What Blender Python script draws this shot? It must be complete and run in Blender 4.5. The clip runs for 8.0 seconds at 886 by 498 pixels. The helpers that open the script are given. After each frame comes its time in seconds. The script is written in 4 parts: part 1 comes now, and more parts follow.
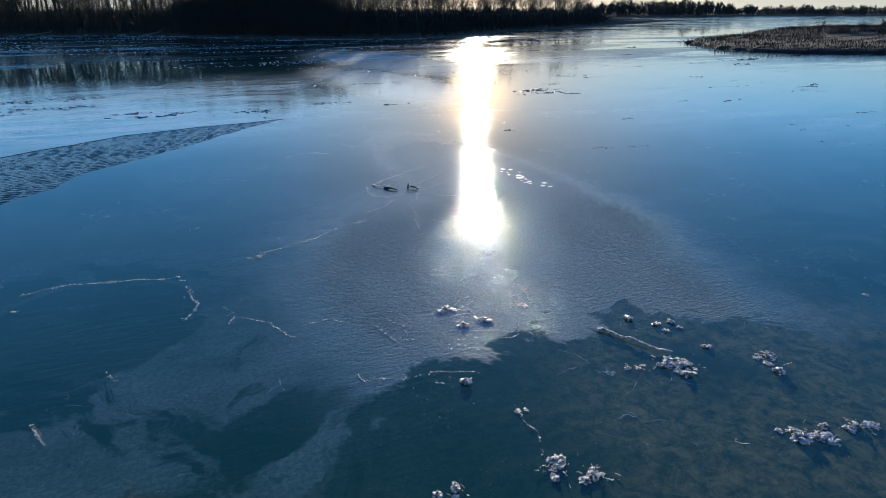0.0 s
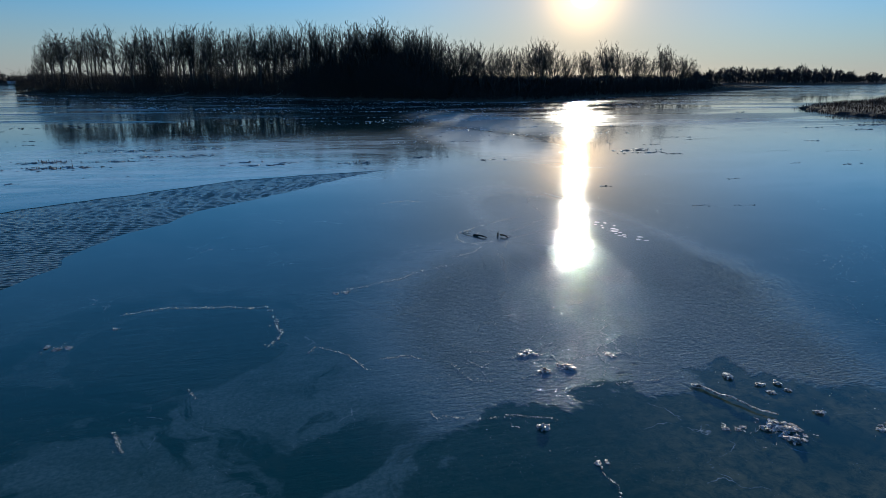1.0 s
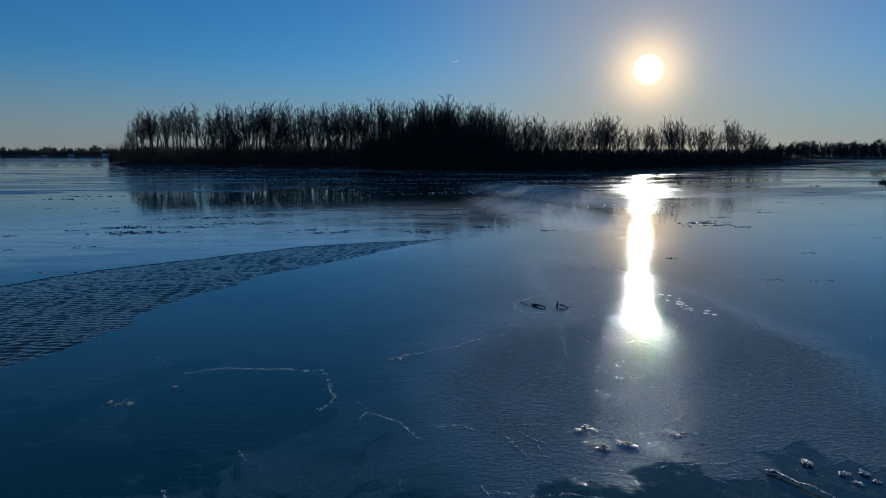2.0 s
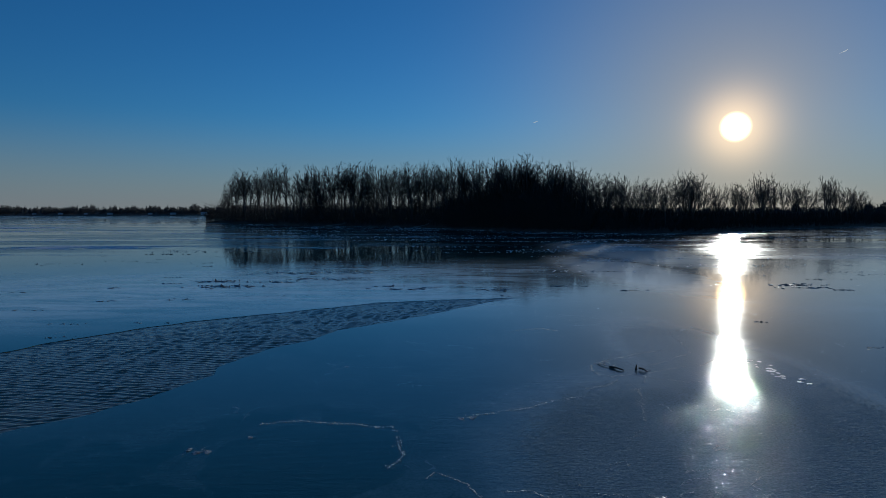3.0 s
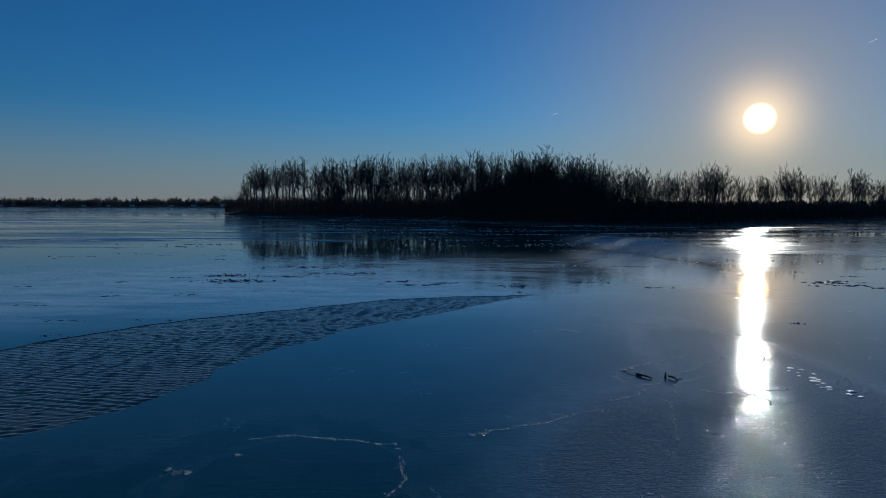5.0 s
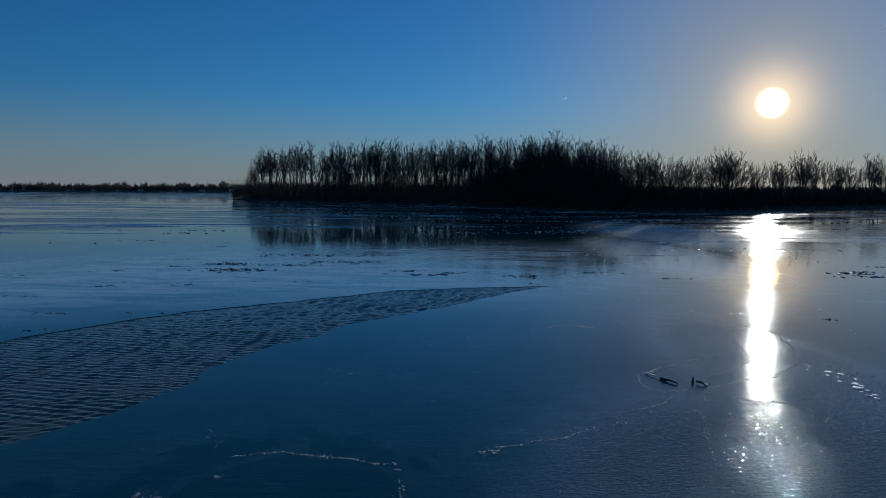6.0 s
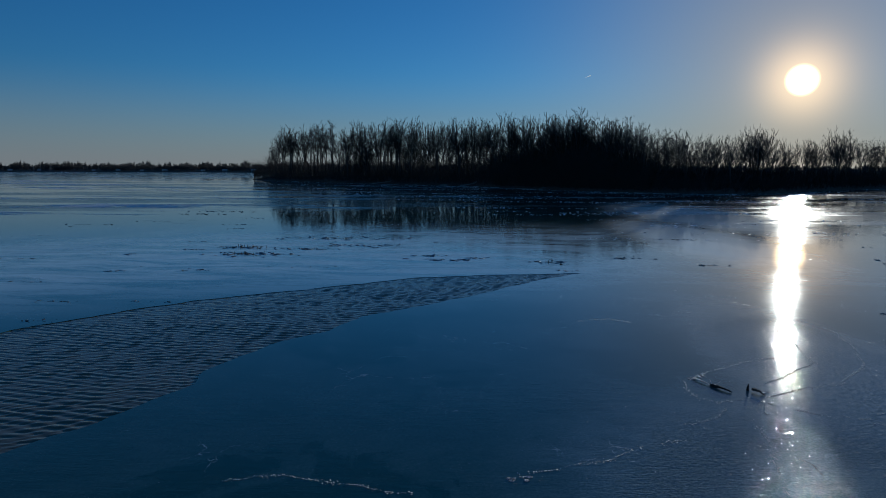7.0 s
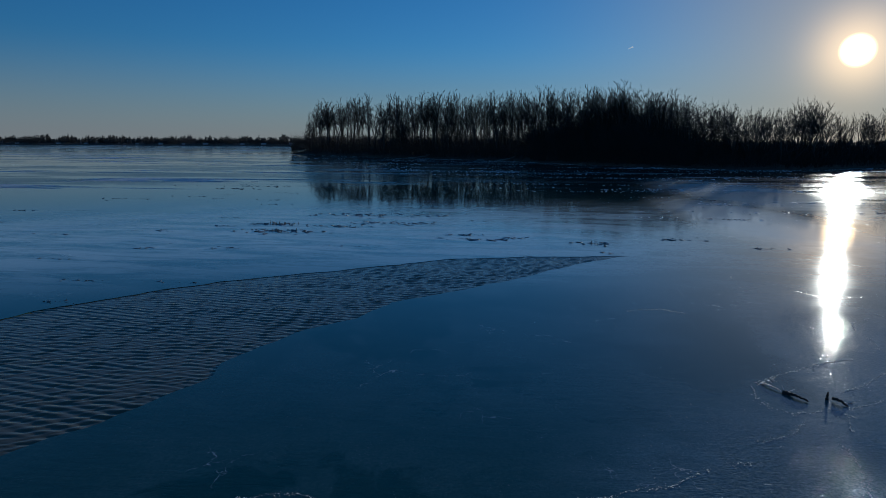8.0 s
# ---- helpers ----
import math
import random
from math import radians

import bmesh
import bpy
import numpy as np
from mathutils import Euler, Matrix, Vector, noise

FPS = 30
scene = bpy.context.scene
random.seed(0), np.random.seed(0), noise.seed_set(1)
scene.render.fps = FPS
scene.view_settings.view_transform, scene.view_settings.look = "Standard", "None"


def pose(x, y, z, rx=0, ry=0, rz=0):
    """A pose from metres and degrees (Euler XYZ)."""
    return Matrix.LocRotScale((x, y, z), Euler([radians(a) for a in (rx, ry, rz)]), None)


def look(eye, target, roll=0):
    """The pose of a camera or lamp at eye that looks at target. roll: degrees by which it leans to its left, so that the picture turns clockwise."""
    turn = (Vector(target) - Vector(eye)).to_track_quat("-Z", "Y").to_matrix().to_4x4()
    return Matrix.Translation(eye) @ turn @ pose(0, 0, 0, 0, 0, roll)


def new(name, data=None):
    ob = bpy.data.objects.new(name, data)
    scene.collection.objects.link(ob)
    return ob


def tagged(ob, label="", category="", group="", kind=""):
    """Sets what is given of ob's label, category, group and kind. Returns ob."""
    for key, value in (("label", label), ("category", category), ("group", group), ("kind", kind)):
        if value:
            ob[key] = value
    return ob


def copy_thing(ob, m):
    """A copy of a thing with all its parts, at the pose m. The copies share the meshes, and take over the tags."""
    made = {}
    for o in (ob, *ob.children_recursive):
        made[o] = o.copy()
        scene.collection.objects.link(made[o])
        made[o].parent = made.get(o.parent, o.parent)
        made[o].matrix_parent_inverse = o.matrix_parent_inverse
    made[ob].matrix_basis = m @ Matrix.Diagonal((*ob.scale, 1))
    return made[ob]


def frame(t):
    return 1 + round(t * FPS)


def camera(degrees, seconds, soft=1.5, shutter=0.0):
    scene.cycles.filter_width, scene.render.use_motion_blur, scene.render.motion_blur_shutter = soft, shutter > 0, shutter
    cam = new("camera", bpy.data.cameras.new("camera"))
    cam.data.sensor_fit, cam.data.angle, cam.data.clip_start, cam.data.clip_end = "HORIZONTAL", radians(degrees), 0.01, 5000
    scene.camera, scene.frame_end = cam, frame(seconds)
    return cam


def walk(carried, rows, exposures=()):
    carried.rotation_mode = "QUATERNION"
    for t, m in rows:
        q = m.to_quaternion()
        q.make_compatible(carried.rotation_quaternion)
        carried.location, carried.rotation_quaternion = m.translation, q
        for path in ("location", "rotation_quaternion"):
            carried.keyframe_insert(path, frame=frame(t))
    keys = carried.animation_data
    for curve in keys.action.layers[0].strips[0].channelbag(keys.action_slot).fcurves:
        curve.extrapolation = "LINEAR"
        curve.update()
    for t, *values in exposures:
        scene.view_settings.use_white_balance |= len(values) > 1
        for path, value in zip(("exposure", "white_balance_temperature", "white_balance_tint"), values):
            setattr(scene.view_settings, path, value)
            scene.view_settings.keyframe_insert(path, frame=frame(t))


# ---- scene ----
cam = camera(69.5, 8.0, soft=0.65)
PATH = [
    (0, (-0.679, 6.999, 7.0), (0.055, 8.724, 6.303), -0.2),
    (0.5, (-0.501, 7.071, 6.604), (0.03, 8.898, 5.988), -0.0),
    (1, (-0.407, 7.068, 6.383), (0.07, 8.941, 5.868), 0.0),
    (1.5, (-0.347, 7.078, 6.296), (0.078, 8.989, 5.887), 0.1),
    (2, (-0.268, 7.125, 6.25), (0.031, 9.08, 5.951), 0.1),
    (2.2, (-0.234, 7.142, 6.247), (0.004, 9.112, 5.994), 0.1),
    (3.3, (-0.024, 7.014, 6.263), (0.002, 9.012, 6.165), 0.1),
    (3.5, (0.022, 7.092, 6.273), (0.041, 9.09, 6.179), 0.1),
    (4, (0.073, 7.521, 6.24), (0.086, 9.519, 6.143), 0.2),
    (4.5, (0.141, 8.17, 6.26), (0.146, 10.167, 6.14), 0.2),
    (6, (0.251, 10.991, 6.362), (0.223, 12.982, 6.173), 0.3),
    (6.5, (0.176, 12.122, 6.442), (0.12, 14.109, 6.22), 0.3),
    (7, (0.137, 13.249, 6.443), (0.044, 15.231, 6.191), 0.3),
    (7.5, (0.076, 14.232, 6.461), (-0.063, 16.206, 6.172), 0.3),
    (8, (-0.007, 15.192, 6.493), (-0.211, 17.153, 6.162), 0.4),
]
walk(cam, [(t, look(eye, aim, roll)) for t, eye, aim, roll in PATH],
     exposures=[(0.0, 1.42, 5800, 4), (1.0, 0.78, 5500, 3), (2.0, 0.14, 5150, 2), (3.5, -0.12, 5000, 1.5), (8.0, -0.06, 5000, 1.5)])

# ---- world and sun ----
SUN_AZ, SUN_EL = radians(26.0), radians(6.8)
SUN_DIR = Vector((math.sin(SUN_AZ) * math.cos(SUN_EL), math.cos(SUN_AZ) * math.cos(SUN_EL), math.sin(SUN_EL)))


def make_world():
    world = bpy.data.worlds.new("winter_sky")
    world.use_nodes = True
    scene.world = world
    nt = world.node_tree
    nt.nodes.clear()
    out = nt.nodes.new("ShaderNodeOutputWorld")
    sky = nt.nodes.new("ShaderNodeTexSky")
    sky.sky_type = "NISHITA"
    sky.sun_disc = False
    sky.sun_elevation = SUN_EL
    sky.sun_rotation = SUN_AZ
    sky.altitude = 200
    sky.air_density = 1.0
    sky.dust_density = 0.12
    sky.ozone_density = 4.9
    bg = nt.nodes.new("ShaderNodeBackground")
    bg.inputs["Strength"].default_value = 0.078
    nt.links.new(sky.outputs[0], bg.inputs["Color"])
    # the sun itself and its aureole, round the one direction that the lamp has
    tex = nt.nodes.new("ShaderNodeTexCoord")
    dot = nt.nodes.new("ShaderNodeVectorMath")
    dot.operation = "DOT_PRODUCT"
    dot.inputs[1].default_value = SUN_DIR
    nt.links.new(tex.outputs["Generated"], dot.inputs[0])
    disc = nt.nodes.new("ShaderNodeMapRange")
    disc.interpolation_type = "SMOOTHSTEP"
    disc.inputs["From Min"].default_value = math.cos(radians(1.3))
    disc.inputs["From Max"].default_value = math.cos(radians(0.35))
    disc.inputs["To Max"].default_value = 6.0
    nt.links.new(dot.outputs["Value"], disc.inputs["Value"])
    top = nt.nodes.new("ShaderNodeMath")
    top.operation = "MAXIMUM"
    top.inputs[1].default_value = 0.0
    nt.links.new(dot.outputs["Value"], top.inputs[0])
    total = disc.outputs[0]
    for power, gain in ((1000.0, 0.95), (220.0, 0.15)):
        p = nt.nodes.new("ShaderNodeMath")
        p.operation = "POWER"
        p.inputs[1].default_value = power
        nt.links.new(top.outputs[0], p.inputs[0])
        m = nt.nodes.new("ShaderNodeMath")
        m.operation = "MULTIPLY_ADD"
        m.inputs[1].default_value = gain
        nt.links.new(p.outputs[0], m.inputs[0])
        nt.links.new(total, m.inputs[2])
        total = m.outputs[0]
    glow = nt.nodes.new("ShaderNodeBackground")
    glow.inputs["Color"].default_value = (1.0, 0.55, 0.20, 1)
    nt.links.new(total, glow.inputs["Strength"])
    # warm winter haze towards the sun
    p = nt.nodes.new("ShaderNodeMath")
    p.operation = "POWER"
    p.inputs[1].default_value = 34.0
    nt.links.new(top.outputs[0], p.inputs[0])
    share = nt.nodes.new("ShaderNodeMath")
    share.operation = "MULTIPLY"
    share.inputs[1].default_value = 0.72
    nt.links.new(p.outputs[0], share.inputs[0])
    haze = nt.nodes.new("ShaderNodeBackground")
    haze.inputs["Color"].default_value = (0.35, 0.275, 0.20, 1)
    hazy = nt.nodes.new("ShaderNodeMixShader")
    nt.links.new(share.outputs[0], hazy.inputs[0])
    nt.links.new(bg.outputs[0], hazy.inputs[1])
    nt.links.new(haze.outputs[0], hazy.inputs[2])
    # pale haze along the horizon
    axes = nt.nodes.new("ShaderNodeSeparateXYZ")
    nt.links.new(tex.outputs["Generated"], axes.inputs[0])
    low = nt.nodes.new("ShaderNodeMapRange")
    low.interpolation_type = "SMOOTHSTEP"
    low.inputs["From Min"].default_value = -0.02
    low.inputs["From Max"].default_value = 0.15
    low.inputs["To Min"].default_value = 0.72
    low.inputs["To Max"].default_value = 0.0
    nt.links.new(axes.outputs["Z"], low.inputs["Value"])
    grey = nt.nodes.new("ShaderNodeBackground")
    grey.inputs["Color"].default_value = (0.235, 0.205, 0.195, 1)
    misty = nt.nodes.new("ShaderNodeMixShader")
    nt.links.new(low.outputs[0], misty.inputs[0])
    nt.links.new(bg.outputs[0], misty.inputs[1])
    nt.links.new(grey.outputs[0], misty.inputs[2])
    nt.links.new(misty.outputs[0], hazy.inputs[1])
    add = nt.nodes.new("ShaderNodeAddShader")
    nt.links.new(hazy.outputs[0], add.inputs[0])
    nt.links.new(glow.outputs[0], add.inputs[1])
    nt.links.new(add.outputs[0], out.inputs["Surface"])


make_world()
lamp = bpy.data.lights.new("sun", "SUN")
lamp.energy = 2.5
lamp.angle = radians(0.53)
lamp.color = (1.0, 0.83, 0.62)
sun = new("sun", lamp)
sun.matrix_world = look((0, 0, 0), -SUN_DIR)

# ---- materials ----


class Nodes:
    """A small writer of node materials."""

    def __init__(self, name):
        self.mat = bpy.data.materials.new(name)
        self.mat.use_nodes = True
        self.nt = self.mat.node_tree
        self.bsdf = self.nt.nodes["Principled BSDF"]
        self.pos = self.nt.nodes.new("ShaderNodeTexCoord").outputs["Object"]

    def put(self, value, socket):
        if isinstance(value, bpy.types.NodeSocket):
            self.nt.links.new(value, socket)
        elif isinstance(value, tuple) and len(value) == 3 and socket.type == "RGBA":
            socket.default_value = (*value, 1)
        else:
            socket.default_value = value

    def set(self, **values):
        for key, value in values.items():
            self.put(value, self.bsdf.inputs[key.replace("_", " ")])
        return self

    def stretch(self, scale, rz=0.0):
        n = self.nt.nodes.new("ShaderNodeMapping")
        n.inputs["Scale"].default_value = scale
        n.inputs["Rotation"].default_value = (0, 0, rz)
        self.nt.links.new(self.pos, n.inputs["Vector"])
        return n.outputs[0]

    def noise(self, scale, detail=4.0, rough=0.55, warp=0.0, at=None):
        n = self.nt.nodes.new("ShaderNodeTexNoise")
        for key, v in (("Scale", scale), ("Detail", detail), ("Roughness", rough), ("Distortion", warp)):
            n.inputs[key].default_value = v
        self.nt.links.new(at or self.pos, n.inputs["Vector"])
        return n.outputs["Fac"]

    def edges(self, scale, at=None, random_=1.0):
        n = self.nt.nodes.new("ShaderNodeTexVoronoi")
        n.feature = "DISTANCE_TO_EDGE"
        n.inputs["Scale"].default_value = scale
        n.inputs["Randomness"].default_value = random_
        self.nt.links.new(at or self.pos, n.inputs["Vector"])
        return n.outputs["Distance"]

    def warped(self, scale, amount):
        n = self.nt.nodes.new("ShaderNodeTexNoise")
        n.inputs["Scale"].default_value = scale
        n.inputs["Detail"].default_value = 4
        self.nt.links.new(self.pos, n.inputs["Vector"])
        m = self.nt.nodes.new("ShaderNodeVectorMath")
        m.operation = "MULTIPLY_ADD"
        m.inputs[1].default_value = (amount,) * 3
        self.nt.links.new(n.outputs["Color"], m.inputs[0])
        self.nt.links.new(self.pos, m.inputs[2])
        return m.outputs[0]

    def span(self, value, a, b, lo=0.0, hi=1.0):
        n = self.nt.nodes.new("ShaderNodeMapRange")
        n.interpolation_type = "SMOOTHSTEP"
        for key, v in (("From Min", a), ("From Max", b), ("To Min", lo), ("To Max", hi)):
            self.put(v, n.inputs[key])
        self.put(value, n.inputs["Value"])
        return n.outputs[0]

    def math(self, op, a, b=0.0):
        n = self.nt.nodes.new("ShaderNodeMath")
        n.operation = op
        self.put(a, n.inputs[0])
        self.put(b, n.inputs[1])
        return n.outputs[0]

    def mix(self, fac, a, b):
        n = self.nt.nodes.new("ShaderNodeMix")
        n.data_type = "RGBA"
        self.put(fac, n.inputs[0])
        self.put(a, n.inputs[6])
        self.put(b, n.inputs[7])
        return n.outputs[2]

    def bump(self, height, strength, distance, under=None):
        n = self.nt.nodes.new("ShaderNodeBump")
        n.inputs["Strength"].default_value = strength
        n.inputs["Distance"].default_value = distance
        self.put(height, n.inputs["Height"])
        if under:
            self.nt.links.new(under, n.inputs["Normal"])
        return n.outputs[0]

    def lit_through(self, colour, share, normal):
        """Snow and rime let the light through: mixes in a translucent share."""
        t = self.nt.nodes.new("ShaderNodeBsdfTranslucent")
        self.put(colour, t.inputs["Color"])
        self.put(normal, t.inputs["Normal"])
        m = self.nt.nodes.new("ShaderNodeMixShader")
        m.inputs[0].default_value = share
        self.nt.links.new(self.bsdf.outputs[0], m.inputs[1])
        self.nt.links.new(t.outputs[0], m.inputs[2])
        self.nt.links.new(m.outputs[0], self.nt.nodes["Material Output"].inputs["Surface"])
        return self

    def chance(self):
        return self.nt.nodes.new("ShaderNodeObjectInfo").outputs["Random"]

    def island(self):
        return self.nt.nodes.new("ShaderNodeNewGeometry").outputs["Random Per Island"]


def ice_material():
    n = Nodes("lake_ice")
    bent = n.warped(0.35, 3.0)
    shape = n.noise(0.45, 7, 0.62, 0.3)

    def field(x, y, rx, ry, uneven, soft):
        """An uneven oval field of the ice, by its place in the plan."""
        m = n.nt.nodes.new("ShaderNodeMapping")
        m.inputs["Location"].default_value = (-x / rx, -y / ry, 0)
        m.inputs["Scale"].default_value = (1 / rx, 1 / ry, 0)
        n.nt.links.new(n.pos, m.inputs["Vector"])
        v = n.nt.nodes.new("ShaderNodeVectorMath")
        v.operation = "LENGTH"
        n.nt.links.new(m.outputs[0], v.inputs[0])
        d = n.math("ADD", v.outputs["Value"], n.math("MULTIPLY", n.math("SUBTRACT", shape, 0.5), uneven))
        return n.span(d, 1.0 - soft, 1.0 + soft, 1.0, 0.0)

    split = n.nt.nodes.new("ShaderNodeSeparateXYZ")
    n.nt.links.new(n.pos, split.inputs[0])
    pool = field(7.0, 6.5, 9.8, 11.8, 0.5, 0.03)         # clear ice over drowned weeds
    ring = field(-3.1, 22.9, 2.5, 2.9, 0.6, 0.06)        # a refrozen round hole
    land = n.math("SUBTRACT", 1.0, pool)
    glitter_crust = n.math("MULTIPLY", n.math("MAXIMUM", field(7.6, 21.5, 5.2, 8.5, 0.5, 0.75), field(11.9, 31.5, 3.2, 11.5, 0.5, 0.75)), land)   # finely rough ice, laid along the sun's glitter path
    rime = field(15.0, 45.0, 8.0, 17.0, 0.7, 0.5)       # smooth ice under a breath of frost
    clear = n.math("MAXIMUM", pool, ring)
    sheets = n.noise(0.028, 5, 0.6, 0.8)                 # floes refrozen at different times
    floes = n.noise(0.21, 7, 0.62, 0.5, bent)            # milky and clear fields, with sharp rims
    cloud = n.noise(0.5, 8, 0.66, 0.6)
    fine = n.noise(2.2, 6, 0.65)
    grain = n.noise(17.0, 4, 0.7)
    streak = n.noise(1.0, 6, 0.65, 0.3, n.stretch((0.9, 4.5, 1), radians(-18)))
    cracks = n.edges(0.42, n.warped(0.9, 2.2))
    hair = n.span(cracks, 0.0, 0.009, 1.0, 0.0)
    hair = n.math("MULTIPLY", hair, n.span(n.noise(0.21, 4, 0.6), 0.54, 0.63))
    hair = n.math("MULTIPLY", hair, n.span(fine, 0.44, 0.58))
    milky = n.math("MULTIPLY", n.span(floes, 0.44, 0.49), n.span(cloud, 0.25, 0.7, 0.35, 1.0))
    milky = n.math("MULTIPLY", milky, n.span(field(-1.0, 14.0, 9.0, 8.0, 0.6, 0.35), 0.0, 1.0, 0.45, 1.0))
    milky = n.math("MULTIPLY", milky, n.span(clear, 0.0, 1.0, 1.0, 0.2))
    rim = n.math("MULTIPLY", n.math("MULTIPLY", clear, n.math("SUBTRACT", 1.0, clear)), 1.6)
    milky = n.math("MAXIMUM", milky, n.math("MULTIPLY", rim, n.span(cloud, 0.4, 0.6)))
    weed = n.math("MULTIPLY", n.span(n.noise(3.0, 9, 0.8, 0.4), 0.36, 0.66), n.span(n.noise(0.35, 3), 0.30, 0.56))
    bed = n.math("MAXIMUM", field(10.0, 13.5, 5.2, 5.0, 0.6, 0.4), field(-4.5, 14.0, 5.0, 2.6, 0.8, 0.5))
    weed = n.math("MULTIPLY", weed, n.span(bed, 0.0, 1.0, 0.08, 1.0))
    deep = n.mix(weed, n.mix(bed, (0.006, 0.050, 0.036), (0.018, 0.058, 0.048)), (0.165, 0.17, 0.095))
    base = n.mix(milky, deep, n.mix(n.span(n.noise(11.0, 6, 0.75), 0.35, 0.65), (0.045, 0.108, 0.106), (0.105, 0.170, 0.165)))
    frozen = n.span(glitter_crust, 0.0, 0.9)
    # pale colour replaces the sky reflection lost where gloss is cut
    base = n.mix(n.math("MULTIPLY", frozen, 0.5), base, n.mix(n.span(n.noise(15.0, 5, 0.75), 0.40, 0.60), (0.24, 0.33, 0.40), (0.48, 0.58, 0.65)))
    speck = n.math("MULTIPLY", n.span(n.noise(26.0, 3, 0.6), 0.66, 0.70), n.span(n.noise(0.7, 5, 0.65), 0.46, 0.62))
    base = n.mix(n.math("MULTIPLY", speck, 0.6), base, (0.6, 0.64, 0.68))
    base = n.mix(n.math("MULTIPLY", hair, 0.6), base, (0.55, 0.6, 0.65))
    # far out the lake lies half open: wind-ruffled water between smooth new ice
    out = n.nt.nodes.new("ShaderNodeVectorMath")
    out.operation = "LENGTH"
    n.nt.links.new(n.pos, out.inputs[0])
    reach = out.outputs["Value"]
    far = n.span(reach, 85.0, 130.0)
    lanes = n.stretch((0.18, 1.0, 1), radians(4))
    gale = n.math("MULTIPLY", n.span(n.noise(0.075, 8, 0.72, 0.3, lanes), 0.48, 0.51), far)
    drift = n.math("MULTIPLY", n.span(n.noise(0.085, 8, 0.72, 0.4, lanes), 0.56, 0.58), far)
    # between the open lead and the island the ice is dull with hoar
    aside = n.math("SUBTRACT", split.outputs["X"], n.math("MULTIPLY", split.outputs["Y"], 0.4))
    east = n.span(aside, -24.0, -8.0)
    hoar = n.math("MULTIPLY", n.span(reach, 40.0, 56.0), n.span(reach, n.span(east, 0.0, 1.0, 66.0, 100.0), n.span(east, 0.0, 1.0, 96.0, 150.0), 1.0, 0.0))
    hoar = n.math("MULTIPLY", hoar, n.span(n.noise(0.5, 8, 0.75, 0.6, n.stretch((0.25, 1.0, 1), radians(4))), 0.36, 0.60, 0.25, 1.0))
    hoar = n.math("MULTIPLY", hoar, n.span(east, 0.0, 1.0, 1.0, 0.4))
    sky_veil = n.math("MAXIMUM", field(31.0, 105.0, 9.0, 30.0, 0.5, 0.45), field(21.0, 74.0, 6.0, 20.0, 0.5, 0.45))   # pale field standing in for sky reflected before the eastern wood
    # pale blue puts reflected sky into the colour, beside the hoar's own white
    base = n.mix(n.math("MULTIPLY", n.math("MAXIMUM", hoar, sky_veil), 0.8), base, (0.58, 0.76, 0.84))
    base = n.mix(n.math("MULTIPLY", gale, 0.8), base, (0.008, 0.014, 0.016))
    drift = n.math("MULTIPLY", drift, n.span(n.math("ADD", split.outputs["X"], n.math("MULTIPLY", split.outputs["Y"], 0.3)), -12.0, 4.0, 1.0, 0.3))
    base = n.mix(drift, base, (0.72, 0.76, 0.80))
    calm = n.math("MULTIPLY", n.span(sheets, 0.40, 0.56, 0.35, 1.0), n.span(reach, 24.0, 42.0, 1.0, 0.12))
    rough = n.span(sheets, 0.42, 0.56, 0.025, 0.05)
    dusty = n.math("MULTIPLY", hoar, n.span(east, 0.0, 1.0, 0.12, 0.0))
    for mask, more in ((dusty, 1.0), (rime, 0.03), (field(58.0, 95.0, 34.0, 50.0, 0.7, 0.4), 0.04), (gale, 0.12), (drift, 0.5), (milky, 0.02), (hair, 0.3)):
        rough = n.math("ADD", rough, n.math("MULTIPLY", mask, more))
    b = n.bump(n.math("MULTIPLY", grain, calm), 0.45, 0.006)
    spray = n.noise(11.0, 3, 0.7, 0.3, n.stretch((0.36, 1.3, 1), radians(-6)))
    heave = n.math("MULTIPLY", frozen, n.span(split.outputs["Y"], 23.0, 31.5, 1.0, 0.15))
    b = n.bump(n.math("MULTIPLY", spray, heave), 1.0, 0.026, b)
    b = n.bump(n.math("MULTIPLY", streak, calm), 0.32, 0.02, b)
    b = n.bump(n.math("MULTIPLY", fine, calm), 0.16, 0.03, b)
    grit = n.noise(14.0, 4, 0.7, 0.3, n.stretch((0.65, 1.2, 1), radians(13)))
    # gloss kept only in random grains, to thin the sun's glitter to sparkles
    least = n.span(glitter_crust, 0.0, 0.75, 0.14, n.span(split.outputs["Y"], 25.0, 33.0, 0.515, 0.45))
    dull = n.span(n.math("SUBTRACT", grit, least), 0.0, 0.08, 1.0, 0.0)
    # sheen brightens the dulled fields in place of reflected sky
    sheen_lift = n.math("MAXIMUM", n.math("MAXIMUM", n.math("MULTIPLY", hoar, 0.06), n.math("MULTIPLY", sky_veil, 0.17)), n.math("MULTIPLY", frozen, 0.07))
    dull = n.math("MAXIMUM", dull, n.math("MAXIMUM", n.math("MULTIPLY", hoar, 0.45), n.math("MULTIPLY", sky_veil, 0.85)))
    dull = n.math("MAXIMUM", dull, n.math("MAXIMUM", n.math("MULTIPLY", drift, 0.9), n.math("MULTIPLY", gale, 0.8)))
    gloss = n.span(dull, 0.0, 1.0, 0.6, 0.0)
    return n.set(Base_Color=base, Roughness=rough, IOR=1.42, Specular_IOR_Level=gloss, Sheen_Weight=sheen_lift, Sheen_Roughness=0.35, Normal=b).mat


